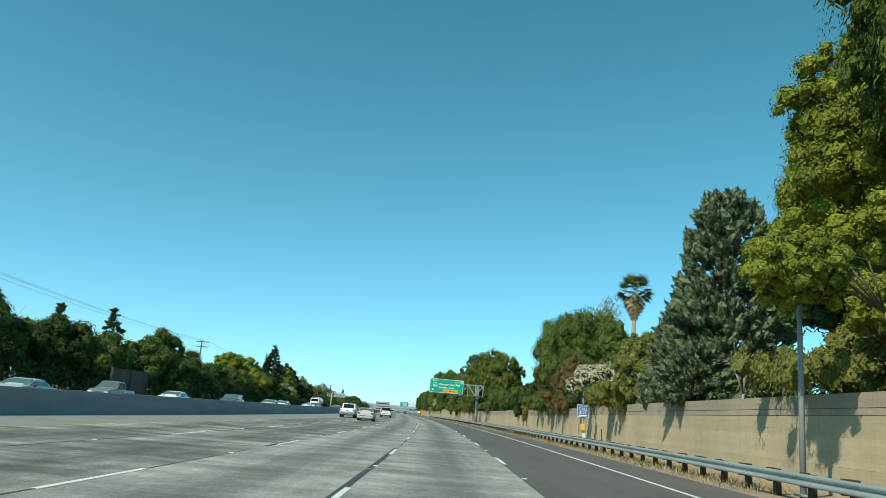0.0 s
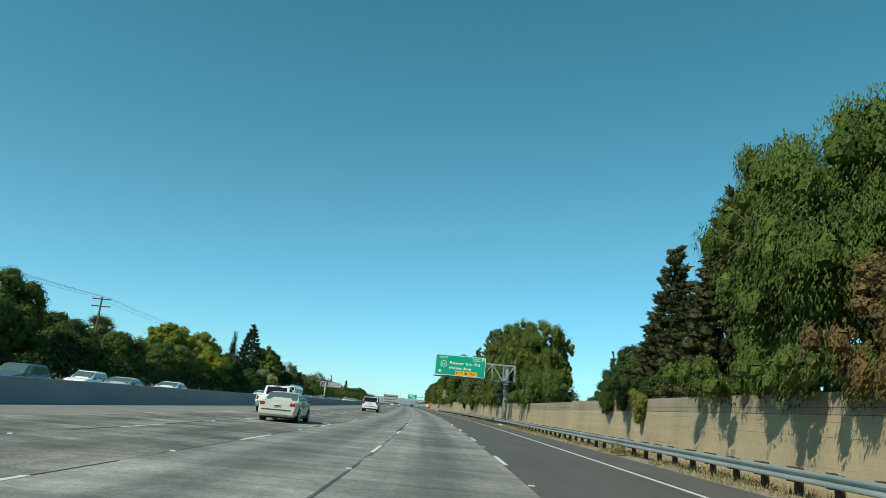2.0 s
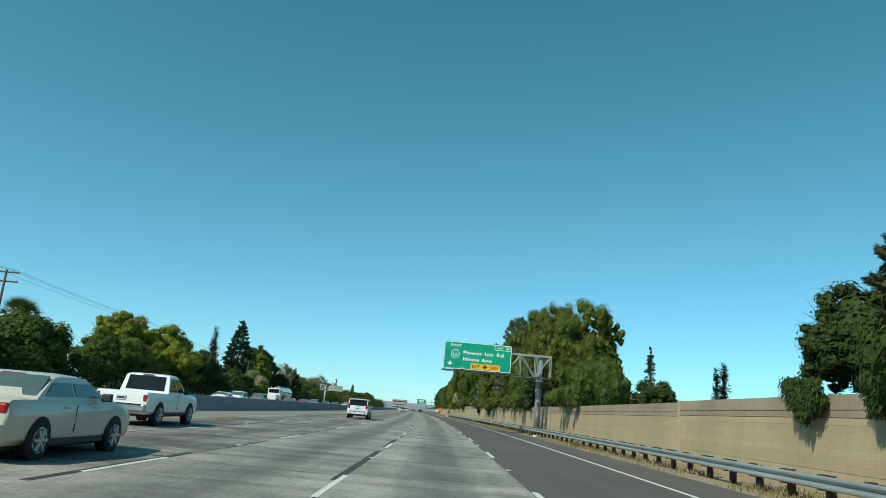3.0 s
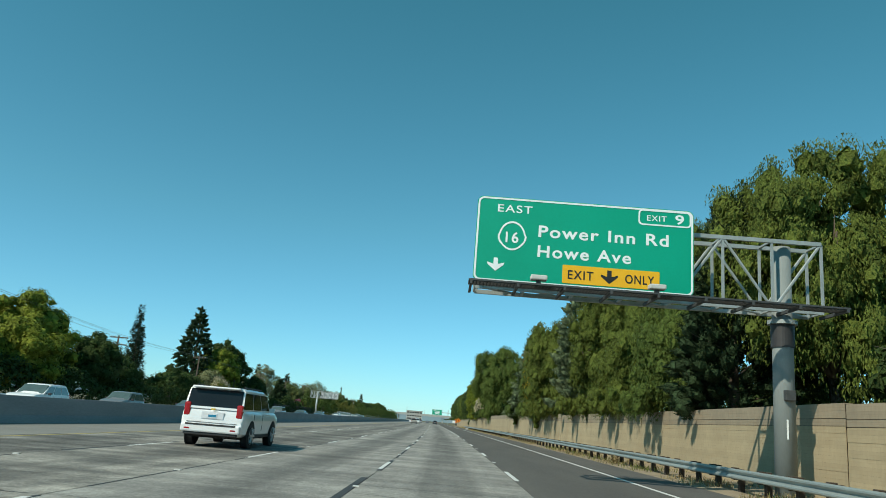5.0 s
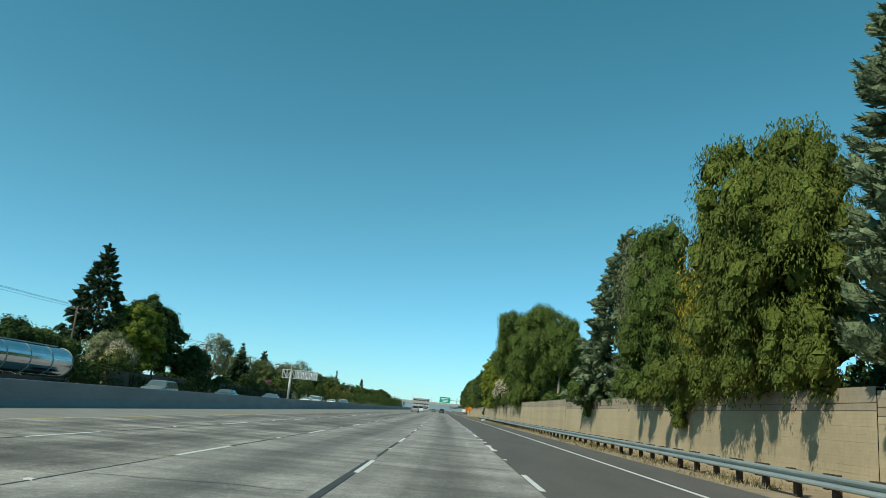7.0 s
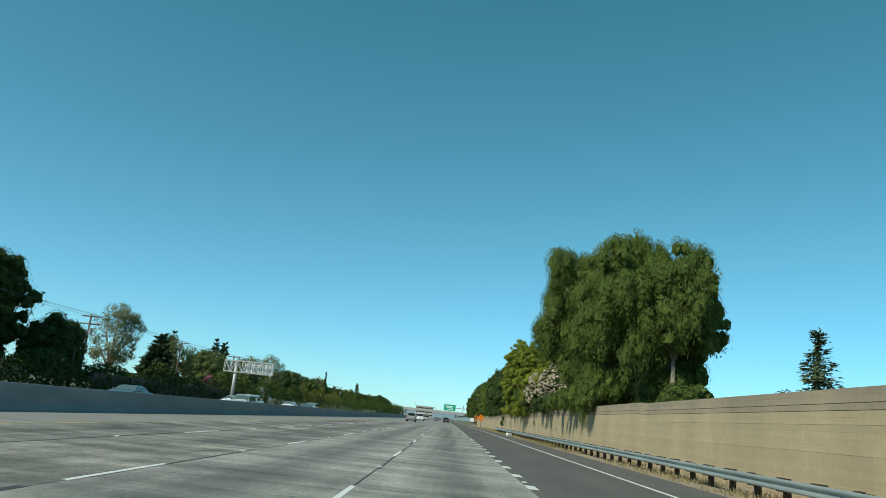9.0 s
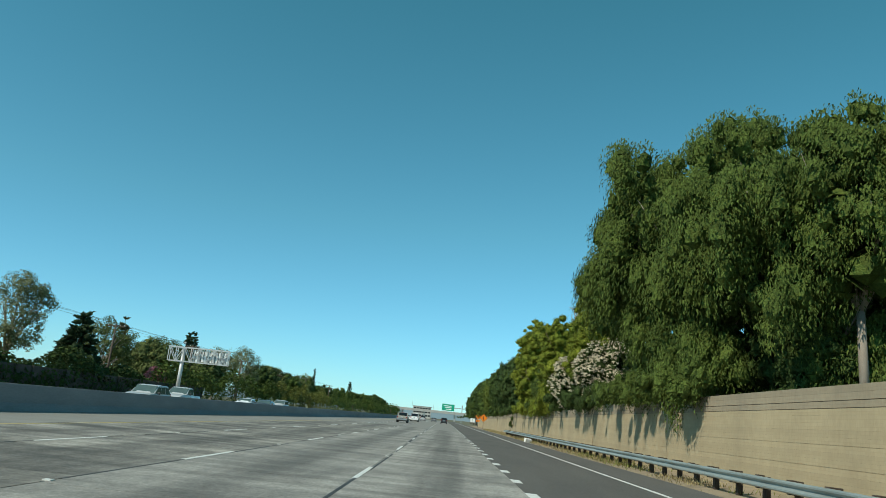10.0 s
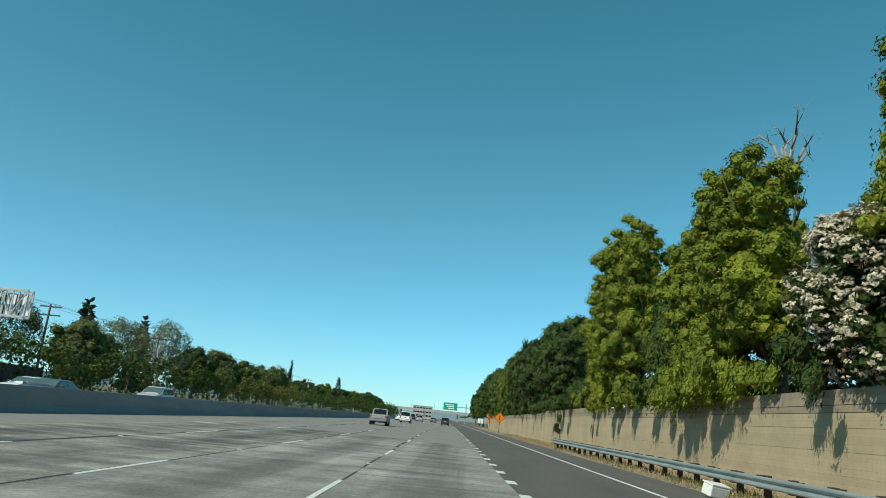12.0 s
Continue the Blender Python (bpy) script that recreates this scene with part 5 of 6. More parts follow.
# ---- lamp post, call box, small signs ----
lp = thing("street_lamp", "tall galvanised street lamp post among the tree branches", "street lamp", m=stand(11.1, 20.2))
part("pole", rod(bmesh.new(), (0, 0, -0.3), (0, 0, 6.5), 0.085, 0.06, 16), M_POSTGREY, lp, smooth=True)
part("base_plate", box(bmesh.new(), 0, 0, 0.12, 0.36, 0.36, 0.06, None, 0.01), M_GALV, lp)
part("arm", rod(bmesh.new(), (0, 0, 6.4), (0.7, 0.5, 6.6), 0.05, 0.04, 10), M_GALV, lp)
part("lamp_head", box(bmesh.new(), 0.95, 0.65, 6.62, 0.6, 0.28, 0.14, None, 0.05), M_LAMPBOX, lp)

cb = thing("call_box", "yellow roadside call box with blue sign above on a post", "call box", m=stand(11.4, 51.2))
part("post", rod(bmesh.new(), (0, 0, -0.3), (0, 0, 3.7), 0.05, n=10), M_GALV, cb)
board = part("sign_board", plate(bmesh.new(), rounded(-0.42, 0.42, 2.02, 2.86, 0.05), -0.07, 0.012), M_SIGNBLUE, cb, "blue sign with white letters")
part("border", ring(bmesh.new(), rounded(-0.405, 0.405, 2.035, 2.845, 0.045), rounded(-0.375, 0.375, 2.065, 2.815, 0.03), -0.076, 0.008), M_SIGNWHITE, board)
letters("CALL", -0.3, 0.3, 2.58, 0.2, -0.074, M_SIGNWHITE, board)
letters("BOX", -0.24, 0.24, 2.33, 0.2, -0.074, M_SIGNWHITE, board)
part("number_bar", box(bmesh.new(), 0, -0.076, 2.14, 0.56, 0.006, 0.07), M_SIGNWHITE, board)
part("phone_case", box(bmesh.new(), 0, -0.14, 1.35, 0.28, 0.2, 0.42, None, 0.03), M_CALLYELLOW, cb, "yellow telephone case")
part("marker", box(bmesh.new(), 0.1, -0.1, 0.95, 0.2, 0.03, 0.5), M_LIDWHITE, cb)
part("top_bar", box(bmesh.new(), 0, -0.076, 2.76, 0.5, 0.006, 0.03), M_SIGNWHITE, board)
part("solar_panel", box(bmesh.new(), 0, 0, 3.72, 0.42, 0.3, 0.03, None, 0.005), M_BLACK, cb)
for lat, y, w, h in ((11.9, 47.6, 0.03, 1.5),):
    mk = thing("marker_post", "thin dark marker post beside the guardrail", "marker post", m=stand(lat, y))
    part("stake", box(bmesh.new(), 0, 0, 0.65, 0.06, 0.02, 1.4), M_POSTWOOD, mk)


def diamond(lat, y, zc, s, name, label, extra=False):
    root = thing(name, label, "road sign", "warning signs", stand(lat, y))
    part("post", box(bmesh.new(), 0, 0.05, zc / 2, 0.1, 0.1, zc + 0.6), M_POLEWOOD, root)
    b = part("sign_board", plate(bmesh.new(), [(0, zc + s), (-s, zc), (0, zc - s), (s, zc)], 0, 0.012), M_SIGNORANGE, root)
    part("border", ring(bmesh.new(), [(0, zc + s * 0.96), (-s * 0.96, zc), (0, zc - s * 0.96), (s * 0.96, zc)], [(0, zc + s * 0.9), (-s * 0.9, zc), (0, zc - s * 0.9), (s * 0.9, zc)], -0.005, 0.006), M_SIGNBLACK, b)
    part("symbol_bar", box(bmesh.new(), 0, -0.004, zc, s * 0.16, 0.006, s * 0.8), M_SIGNBLACK, b)
    if extra:
        part("plate", plate(bmesh.new(), rounded(-s * 0.6, s * 0.6, zc - s * 1.75, zc - s * 1.05, 0.03), 0, 0.012), M_SIGNORANGE, root)


diamond(10.9, 418, 2.5, 0.95, "warning_sign", "orange diamond warning sign on a wooden post")
diamond(10.9, 447, 2.9, 0.8, "warning_sign", "orange diamond warning sign with plate below", True)
ws = thing("road_sign", "small white rectangular roadside sign", "road sign", m=stand(11.5, 500))
part("post", box(bmesh.new(), 0, 0.05, 1, 0.1, 0.1, 2.6), M_POLEWOOD, ws)
part("sign_board", plate(bmesh.new(), rounded(-0.75, 0.75, 1.2, 2.5, 0.05), 0, 0.012), M_SIGNWHITE, ws)


def far_gantry(lat0, lat1, y, z0, z1, label, posts):
    root = thing("overhead_sign", label, "overhead sign", m=stand(0, y))
    for lat in posts:
        part("post", rod(bmesh.new(), (lat, 0.5, -0.3), (lat, 0.5, z1), 0.25, n=12), M_GALV, root)
    part("chord", box(bmesh.new(), (min(posts) + lat1) / 2, 0.4, (z0 + z1) / 2, abs(lat1 - min(posts)) + 3, 0.3, 0.4), M_GALV, root)
    p = part("sign_panel", plate(bmesh.new(), rounded(lat0, lat1, z0, z1, 0.25), 0, 0.06), M_SIGNGREEN, root)
    part("border", ring(bmesh.new(), rounded(lat0 + 0.04, lat1 - 0.04, z0 + 0.04, z1 - 0.04, 0.22), rounded(lat0 + 0.14, lat1 - 0.14, z0 + 0.14, z1 - 0.14, 0.15), -0.01, 0.012), M_SIGNWHITE, p)
    for k in range(3):
        part("text_bar", box(bmesh.new(), (lat0 + lat1) / 2 - 0.4 + 0.4 * k, -0.01, z1 - (z1 - z0) * (0.28 + 0.24 * k), (lat1 - lat0) * (0.6 - 0.08 * k), 0.008, (z1 - z0) * 0.11), M_SIGNWHITE, p)


far_gantry(-0.2, 7.4, 690, 6.2, 10.2, "distant green overhead sign on a post", (12.0,))

# ---- message sign beyond the median, seen from behind ----
ms = thing("message_sign", "white lattice-framed overhead message sign seen from behind, on a tall post", "message sign", m=stand(-33.7, 341))
part("post", rod(bmesh.new(), (0, 0, -0.3), (0, 0, 7.0), 0.27, 0.24, 20), M_SIGNBACK, ms, smooth=True)
part("back_panel", box(bmesh.new(), 3.6, 0.5, 6.25, 4.7, 0.12, 1.5), M_SIGNWHITE, ms, "pale back of the message panel")
for y in (-0.35, 0.35):
    for z in (5.35, 7.2):
        part("chord", box(bmesh.new(), 2.1, y, z, 8.0, 0.14, 0.14), M_SIGNBACK, ms)
    for k in range(9):
        x = -1.9 + k
        part("upright", box(bmesh.new(), x, y, 6.27, 0.09, 0.09, 1.8), M_SIGNBACK, ms)
        if k < 8:
            a, b = ((x, y, 5.35), (x + 1, y, 7.2)) if k % 2 else ((x, y, 7.2), (x + 1, y, 5.35))
            part("diagonal", rod(bmesh.new(), a, b, 0.055, n=6), M_SIGNBACK, ms)
for k in range(12):
    x = 1.5 + 0.38 * k
    part("stiffener", box(bmesh.new(), x, 0.42, 6.25, 0.06, 0.04, 1.45), M_GALVDARK, ms)
part("aerial", rod(bmesh.new(), (0, 0, 7.0), (0, 0, 7.9), 0.03, n=6), M_SIGNBACK, ms)
part("camera_case", box(bmesh.new(), 0, 0, 7.85, 0.22, 0.3, 0.2, None, 0.04), M_LAMPBOX, ms)


# ---- utility poles and wires ----
def utility(lat, y, h, arms=2, lamp=False):
    root = thing("utility_pole", "brown wooden utility pole with crossarms and insulators", "utility pole", "utility poles", stand(lat, y))
    part("pole", rod(bmesh.new(), (0, 0, -0.3), (0, 0, h), 0.17, 0.11, 10), M_POLEWOOD, root, smooth=True)
    for k in range(arms):
        z = h - 0.25 - 0.95 * k
        part("crossarm", box(bmesh.new(), 0, 0.14, z, 2.5, 0.12, 0.14), M_POLEWOOD, root)
        for x in (-1.1, -0.5, 0.5, 1.1):
            part("insulator", rod(bmesh.new(), (x, 0.14, z + 0.07), (x, 0.14, z + 0.22), 0.045, n=8), M_LAMPBOX, root)
    if lamp:
        part("transformer", rod(bmesh.new(), (0.3, 0, h - 2.6), (0.3, 0, h - 1.7), 0.24, n=14), M_GALV, root)
    return root


POLES = [(-43.0, 72, 11.4), (-42.8, 146, 11.6), (-43.6, 184, 11.0), (-42.4, 220, 9.2), (-43.4, 258, 9.6), (-44.0, 310, 9.6), (-43.5, 341, 9.4), (-43.5, 372, 9.6), (-43.5, 404, 9.4), (-43.5, 440, 9.4), (-43.5, 480, 9.6), (-43.5, 530, 9.6)]
for k, (lat, y, h) in enumerate(POLES):
    utility(lat, y, h, 2 if k % 2 else 1, k % 3 == 2)
for lat, y, h in ((-43.2, 283.5, 8.0), (-40.0, 300, 5.0)):
    utility(lat, y, h, 1)
for (l0, y0, h0), (l1, y1, h1) in zip(POLES, POLES[1:]):
    for x in (-1.1, 0.5, 1.1):
        cu = bpy.data.curves.new("wire", "CURVE")
        cu.dimensions, cu.bevel_depth, cu.bevel_resolution = "3D", 0.014, 0
        sp = cu.splines.new("POLY")
        sp.points.add(12)
        for k in range(13):
            f = k / 12
            p = at(l0 + (l1 - l0) * f + x, y0 + (y1 - y0) * f, (h0 + (h1 - h0) * f) - 0.05 - 2.8 * f * (1 - f) * ((y1 - y0) / 75) ** 2 * 0.8)
            sp.points[k].co = (*p, 1)
        ob = new("wire", cu)
        me = bpy.data.meshes.new_from_object(ob.evaluated_get(bpy.context.evaluated_depsgraph_get()))
        bpy.data.objects.remove(ob)
        tagged(finish("overhead_wire", me, M_WIRE), "thin dark overhead wire between utility poles", "wire", "overhead wires")


# ---- far walls and buildings ----
def fence(lat, y0, y1, h, label):
    root = thing("fence", label, "fence", m=Matrix.Translation(at(lat, y0)))
    f = part("panel", prism([lat, lat + 0.15, lat + 0.15, lat], [h, h, -0.1, -0.1], steps(y0, y1, 8)), M_HOUSE, root)
    f.matrix_parent_inverse = root.matrix_world.inverted()
    for y in steps(y0, y1, 6):
        p = part("post", box(bmesh.new(), *at(lat + 0.2, y, h / 2), 0.2, 0.2, h + 0.1), M_HOUSE, root)
        p.matrix_parent_inverse = root.matrix_world.inverted()


fence(-37.5, 92, 104, 3.6, "dark boarded fence between the hedges")
fence(-37.5, 300, 362, 2.4, "dark brown fence behind the far lanes")
fence(-37.5, 256, 282, 2.4, "dark brown fence behind the far lanes")

ov = thing("overpass", "pale concrete overpass crossing the freeway far ahead", "overpass", m=stand(0, 880))
part("deck", box(bmesh.new(), -5, 0, 6.3, 130, 11, 1.3, None, 0.05), M_OVERPASS, ov)
part("parapet", box(bmesh.new(), -5, -5.4, 7.35, 130, 0.25, 0.8), M_OVERPASS, ov)
for x in (-34, -15.4, 10.5):
    part("pier", box(bmesh.new(), x, 0, 2.8, 1.2, 6, 5.7, None, 0.1), M_OVERPASS, ov)
for x in (-68, 58):
    part("abutment", box(bmesh.new(), x, 0, 2.6, 8, 11, 5.6), M_OVERPASS, ov)
for x, hgt in ((-26, 7), (-8, 7), (20, 7)):
    part("lamp_pole", rod(bmesh.new(), (x, -5, 6.9), (x, -5, 6.9 + hgt), 0.1, 0.06), M_GALV, ov)
bd = thing("building", "pale low commercial building beyond the overpass", "building", m=stand(-21, 1000))
part("wall", box(bmesh.new(), 0, 0, 5.6, 18, 14, 11.2, None, 0.05), M_BUILDING, bd)
part("roof", box(bmesh.new(), 0, 0, 11.4, 18.6, 14.6, 0.4), M_OVERPASS, bd)
for fl in range(3):
    for k in range(6):
        w = part("window", box(bmesh.new(), -7.2 + 2.9 * k, -7.02, 2.6 + 3.4 * fl, 2.2, 0.06, 1.6), M_GLASS, bd)
# hills along the horizon, their haze carried by the colour alone
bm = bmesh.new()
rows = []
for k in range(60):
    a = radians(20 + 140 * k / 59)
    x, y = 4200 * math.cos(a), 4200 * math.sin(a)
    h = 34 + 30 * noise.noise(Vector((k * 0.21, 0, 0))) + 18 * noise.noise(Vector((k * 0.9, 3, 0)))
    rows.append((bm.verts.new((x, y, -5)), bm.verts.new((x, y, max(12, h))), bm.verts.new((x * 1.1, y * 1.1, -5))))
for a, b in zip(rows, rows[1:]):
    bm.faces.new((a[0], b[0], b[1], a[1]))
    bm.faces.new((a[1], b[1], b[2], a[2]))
tagged(part("backdrop_hills", bm, M_HILL), "low hills on the horizon tinted with haze", "hills", kind="structure")


# ---- vehicles ----
def loft(sections):
    bm = bmesh.new()
    rings = []
    for y, pts in sections:
        right = [(x, z) for x, z in pts]
        full = right + [(-x, z) for x, z in reversed(right)]
        rings.append([bm.verts.new((x, y, z)) for x, z in full])
    k = len(rings[0])
    for a, b in zip(rings, rings[1:]):
        for i in range(k):
            j = (i + 1) % k
            bm.faces.new((a[i], a[j], b[j], b[i]))
    bm.faces.new(rings[0][::-1])
    bm.faces.new(rings[-1])
    bmesh.ops.remove_doubles(bm, verts=bm.verts, dist=0.0005)
    return bm


def sheet(corners, off, thick=0.01):
    """A pane: four corners and a way outwards."""
    bm = bmesh.new()
    o = Vector(off)
    a = [bm.verts.new(Vector(c) + o * 0.004) for c in corners]
    b = [bm.verts.new(Vector(c) - o * thick) for c in corners]
    bm.faces.new(a)
    bm.faces.new(b[::-1])
    for i in range(4):
        j = (i + 1) % 4
        bm.faces.new((a[i], b[i], b[j], a[j]))
    return bm


def smoothed(ob, angle=32):
    ob.data.shade_smooth()
    ob.data.set_sharp_from_angle(angle=radians(angle))
    return ob


def wheel(root, x, y, r, w):
    sgn = 1 if x > 0 else -1
    t = part("wheel", rod(bmesh.new(), (x - sgn * w, y, r), (x, y, r), r, n=28), M_BLACK, root, "black tyre on alloy rim", smooth=False)
    smoothed(t)
    part("rim", rod(bmesh.new(), (x - sgn * 0.05, y, r), (x + sgn * 0.008, y, r), r * 0.66, r * 0.62, 20), M_DARKTRIM, t)
    for k in range(6):
        a = radians(60 * k)
        bm = bmesh.new()
        rod(bm, (x + sgn * 0.012, y, r), (x + sgn * 0.012, y + math.cos(a) * r * 0.64, r + math.sin(a) * r * 0.64), r * 0.11, r * 0.13, 6)
        part("spoke", bm, M_ALLOY, t)
    bm = ring(bmesh.new(), [(r * 0.68 * math.cos(k * 0.3142), r * 0.68 * math.sin(k * 0.3142)) for k in range(20)], [(r * 0.6 * math.cos(k * 0.3142), r * 0.6 * math.sin(k * 0.3142)) for k in range(20)], 0, 0.02)
    bmesh.ops.transform(bm, matrix=Matrix.Translation((x + sgn * 0.014, y, r)) @ pose(0, 0, 0, 0, 0, 90 * sgn), verts=bm.verts)
    part("rim_lip", bm, M_ALLOY, t)


def vehicle(name, label, category, m, paint, L, W, H, belt, hood, cab, r=0.34, bed=None, glass=None, sill=0.28, group="", lamp_z=(0.75, 1.05), lamp_w=0.16, plate_z=None, split=2, rails=False, blue=False, tumble=0.82, tall_tail=False):
    """cab: where the cabin's rear foot, rear top, front top and front foot lie along the length."""
    root = thing(name, label, category, group, m)
    hw = W / 2
    rb, rt, ft, fb = cab
    deck = bed if bed else belt
    tail = deck if bed else belt - (0.0 if rb < 0.3 else 0.02)
    glass = glass or M_GLASS

    def sec(y, top, k=1.0, lo=sill):
        return (y, [(hw * k * 0.86, lo), (hw * k * 0.97, lo + 0.10), (hw * k, (lo + top) / 2), (hw * k * 0.985, top - 0.10), (hw * k * 0.93, top - 0.015), (hw * k * 0.80, top)])
    secs = [sec(0.0, tail - 0.30, 0.93, sill + 0.12), sec(0.04, tail - 0.06, 0.965, sill + 0.06), sec(0.14, tail, 0.985, sill), sec(0.5, tail, 1.0), sec(max(rb, 0.6), deck if rb > 0.6 else belt)]
    if bed:
        secs += [sec(rb + 0.03, deck), sec(rb + 0.06, belt)]
    secs += [sec((rb + fb) / 2, belt), sec(fb - 0.15, belt), sec(fb + 0.1, (belt + hood) / 2 + 0.06), sec((fb + L) / 2, hood + 0.03), sec(L - 0.45, hood - 0.02, 0.99), sec(L - 0.16, hood - 0.12, 0.95), sec(L - 0.04, hood - 0.26, 0.88, sill + 0.04), sec(L, hood - 0.40, 0.8, sill + 0.1)]
    smoothed(part("body", loft(secs), paint, root))
    # cabin
    cb_, ct = hw * 0.93, hw * tumble
    cz = belt - 0.02

    def csec(y, z1, k=1.0):
        return (y, [(cb_ * k, cz), (cb_ * k + (ct - cb_) * k * (z1 - cz) / max(0.01, (H - cz)) * 0.93, cz + (z1 - cz) * 0.9), (ct * k * 0.93, z1 - 0.012), (ct * k * 0.6, z1 + 0.008)])
    cab_secs = [csec(rb, cz + 0.03), csec(rb + (rt - rb) * 0.5, cz + (H - cz) * 0.52), csec(rt, H - 0.035), csec(rt + 0.25, H - 0.005), csec((rt + ft) / 2, H), csec(ft - 0.2, H - 0.01), csec(ft, H - 0.05), csec((ft + fb) / 2, cz + (H - cz) * 0.5), csec(fb, cz + 0.03)]
    smoothed(part("cabin", loft(cab_secs), paint, root))

    def side(z):
        return cb_ + (ct - cb_) * (z - cz) / (H - cz) * 0.95 + 0.006
    z0, z1 = belt + 0.04, H - 0.15
    f0, f1 = (z0 - cz) / (H - cz), (z1 - cz) / (H - cz)
    back0, back1 = rb + (rt - rb) * f0 + 0.10, rb + (rt - rb) * f1 + 0.10
    front0, front1 = fb + (ft - fb) * f0 - 0.12, fb + (ft - fb) * f1 - 0.10
    for s in (1, -1):
        for k in range(split):
            a, b = k / split, (k + 1) / split
            g = 0.045
            pts = [(s * side(z0), back0 + (front0 - back0) * a + g, z0), (s * side(z0), back0 + (front0 - back0) * b - g, z0), (s * side(z1), back1 + (front1 - back1) * b - g, z1), (s * side(z1), back1 + (front1 - back1) * a + g, z1)]
            part("side_window", sheet(pts, (s, 0, 0.2), 0.02), glass, root)
            if k < split - (1 if split > 2 else 0) or split == 2:
                yy = back0 + (front0 - back0) * b - 0.35
                part("door_handle", box(bmesh.new(), s * (hw * 0.985 + 0.012), yy, belt - 0.14, 0.03, 0.2, 0.035, None, 0.008), paint, root)
            if 0 < k:
                yy = back0 + (front0 - back0) * a
                part("door_gap", box(bmesh.new(), s * (hw * 0.99), yy, (belt + sill) / 2 + 0.05, 0.022, 0.012, (belt - sill) * 0.62), M_DARKTRIM, root)
        part("mirror", box(bmesh.new(), s * (hw + 0.09), fb - 0.42, belt + 0.06, 0.2, 0.12, 0.16, None, 0.03), M_DARKTRIM if not rails else paint, root)
        part("sill_trim", box(bmesh.new(), s * hw * 0.95, L / 2, sill + 0.02, 0.06, L * 0.42, 0.09, None, 0.01), M_DARKTRIM, root)
        if rails:
            part("roof_rail", box(bmesh.new(), s * ct * 0.86, (rt + ft) / 2, H + 0.035, 0.05, (ft - rt) * 0.8, 0.04, None, 0.01), M_DARKTRIM, root)
        for yw in (0.205 * L, 0.795 * L):
            # flat black disc on the body side stands in for the shaded wheel well
            arch = ring(bmesh.new(), [(1.16 * r * math.cos(k * 0.2618), 1.16 * r * math.sin(k * 0.2618)) for k in range(24)], [(0.3 * r * math.cos(k * 0.2618), 0.3 * r * math.sin(k * 0.2618)) for k in range(24)], 0, 0.03)
            bmesh.ops.transform(arch, matrix=Matrix.Translation((s * (hw + 0.004), yw, r + 0.02)) @ pose(0, 0, 0, 0, 0, 90 * s), verts=arch.verts)
            part("wheel_well_shade", arch, M_BLACK, root)
            wheel(root, s * (hw + 0.012), yw, r, 0.24)
        lo, hi = lamp_z
        part("tail_lamp", box(bmesh.new(), s * hw * (0.925 - lamp_w / 2), 0.1, (lo + hi) / 2, hw * lamp_w, 0.2, hi - lo, None, 0.04), M_TAIL, root, "red tail lamp")
        part("headlamp", box(bmesh.new(), s * hw * 0.70, L - 0.13, hood - 0.27, hw * 0.36, 0.2, 0.15, None, 0.03), M_HEAD, root, "clear headlamp")
    # glass in front and behind
    def pane(ya, yb, out):
        za, zb = cz + (H - cz) * 0.1, cz + (H - cz) * 0.86
        y_a, y_b = ya + (yb - ya) * 0.1, ya + (yb - ya) * 0.86
        wa, wb = (side(za) * 0.92, side(zb) * 0.93) if not bed or out > 0 else (side(za) * 0.8, side(zb) * 0.82)
        n = Vector((0, -(H - cz), (yb - ya))).normalized() * (1 if out < 0 else -1)
        if n.y * out < 0:
            n = -n
        return sheet([(-wa, y_a, za), (wa, y_a, za), (wb, y_b, zb), (-wb, y_b, zb)], n * 5.0, 0.05)
    part("rear_window", pane(rb, rt, -1), glass, root)
    part("windscreen", pane(fb, ft, 1), glass, root)
    # bumpers, plate, underside
    part("rear_bumper", box(bmesh.new(), 0, -0.02, sill + 0.22, W * 0.93, 0.22, 0.26, None, 0.05), paint if not bed else M_ALLOY, root)
    part("bumper_step", box(bmesh.new(), 0, -0.115, sill + 0.33, W * 0.78, 0.05, 0.05), M_DARKTRIM, root)
    part("front_bumper", box(bmesh.new(), 0, L - 0.06, sill + 0.18, W * 0.86, 0.2, 0.24, None, 0.05), paint, root)
    part("grille", box(bmesh.new(), 0, L - 0.02, hood - 0.30, W * 0.42, 0.08, 0.18, None, 0.02), M_DARKTRIM, root)
    part("underside", box(bmesh.new(), 0, L / 2, sill - 0.02, W * 0.8, L * 0.86, 0.12), M_BLACK, root)
    part("exhaust_pipe", rod(bmesh.new(), (hw * 0.45, -0.02, sill - 0.04), (hw * 0.45, 0.5, sill - 0.04), 0.035, n=10), M_DARKTRIM, root)
    pz = plate_z or (tail - 0.22)
    pl = part("number_plate", box(bmesh.new(), 0, -0.012 if pz < tail - 0.1 else 0.02, pz, 0.32, 0.03, 0.16, None, 0.006), M_PLATE, root)
    part("plate_bar", box(bmesh.new(), 0, -0.03, pz - 0.01, 0.26, 0.006, 0.07), M_PLATEBLUE if blue else M_GALVDARK, pl)
    if tall_tail:
        part("spoiler", box(bmesh.new(), 0, rt - 0.06, H - 0.035, W * 0.76, 0.34, 0.06, None, 0.025), paint, root, "roof spoiler over the rear window")
        # flat panel in a duller white stands in for the recess's shade
        part("recess_shade", box(bmesh.new(), 0, -0.004, pz + 0.01, 0.72, 0.03, 0.24, None, 0.012), M_PLATE, root, "greyer panel painting the shade of the number plate recess")
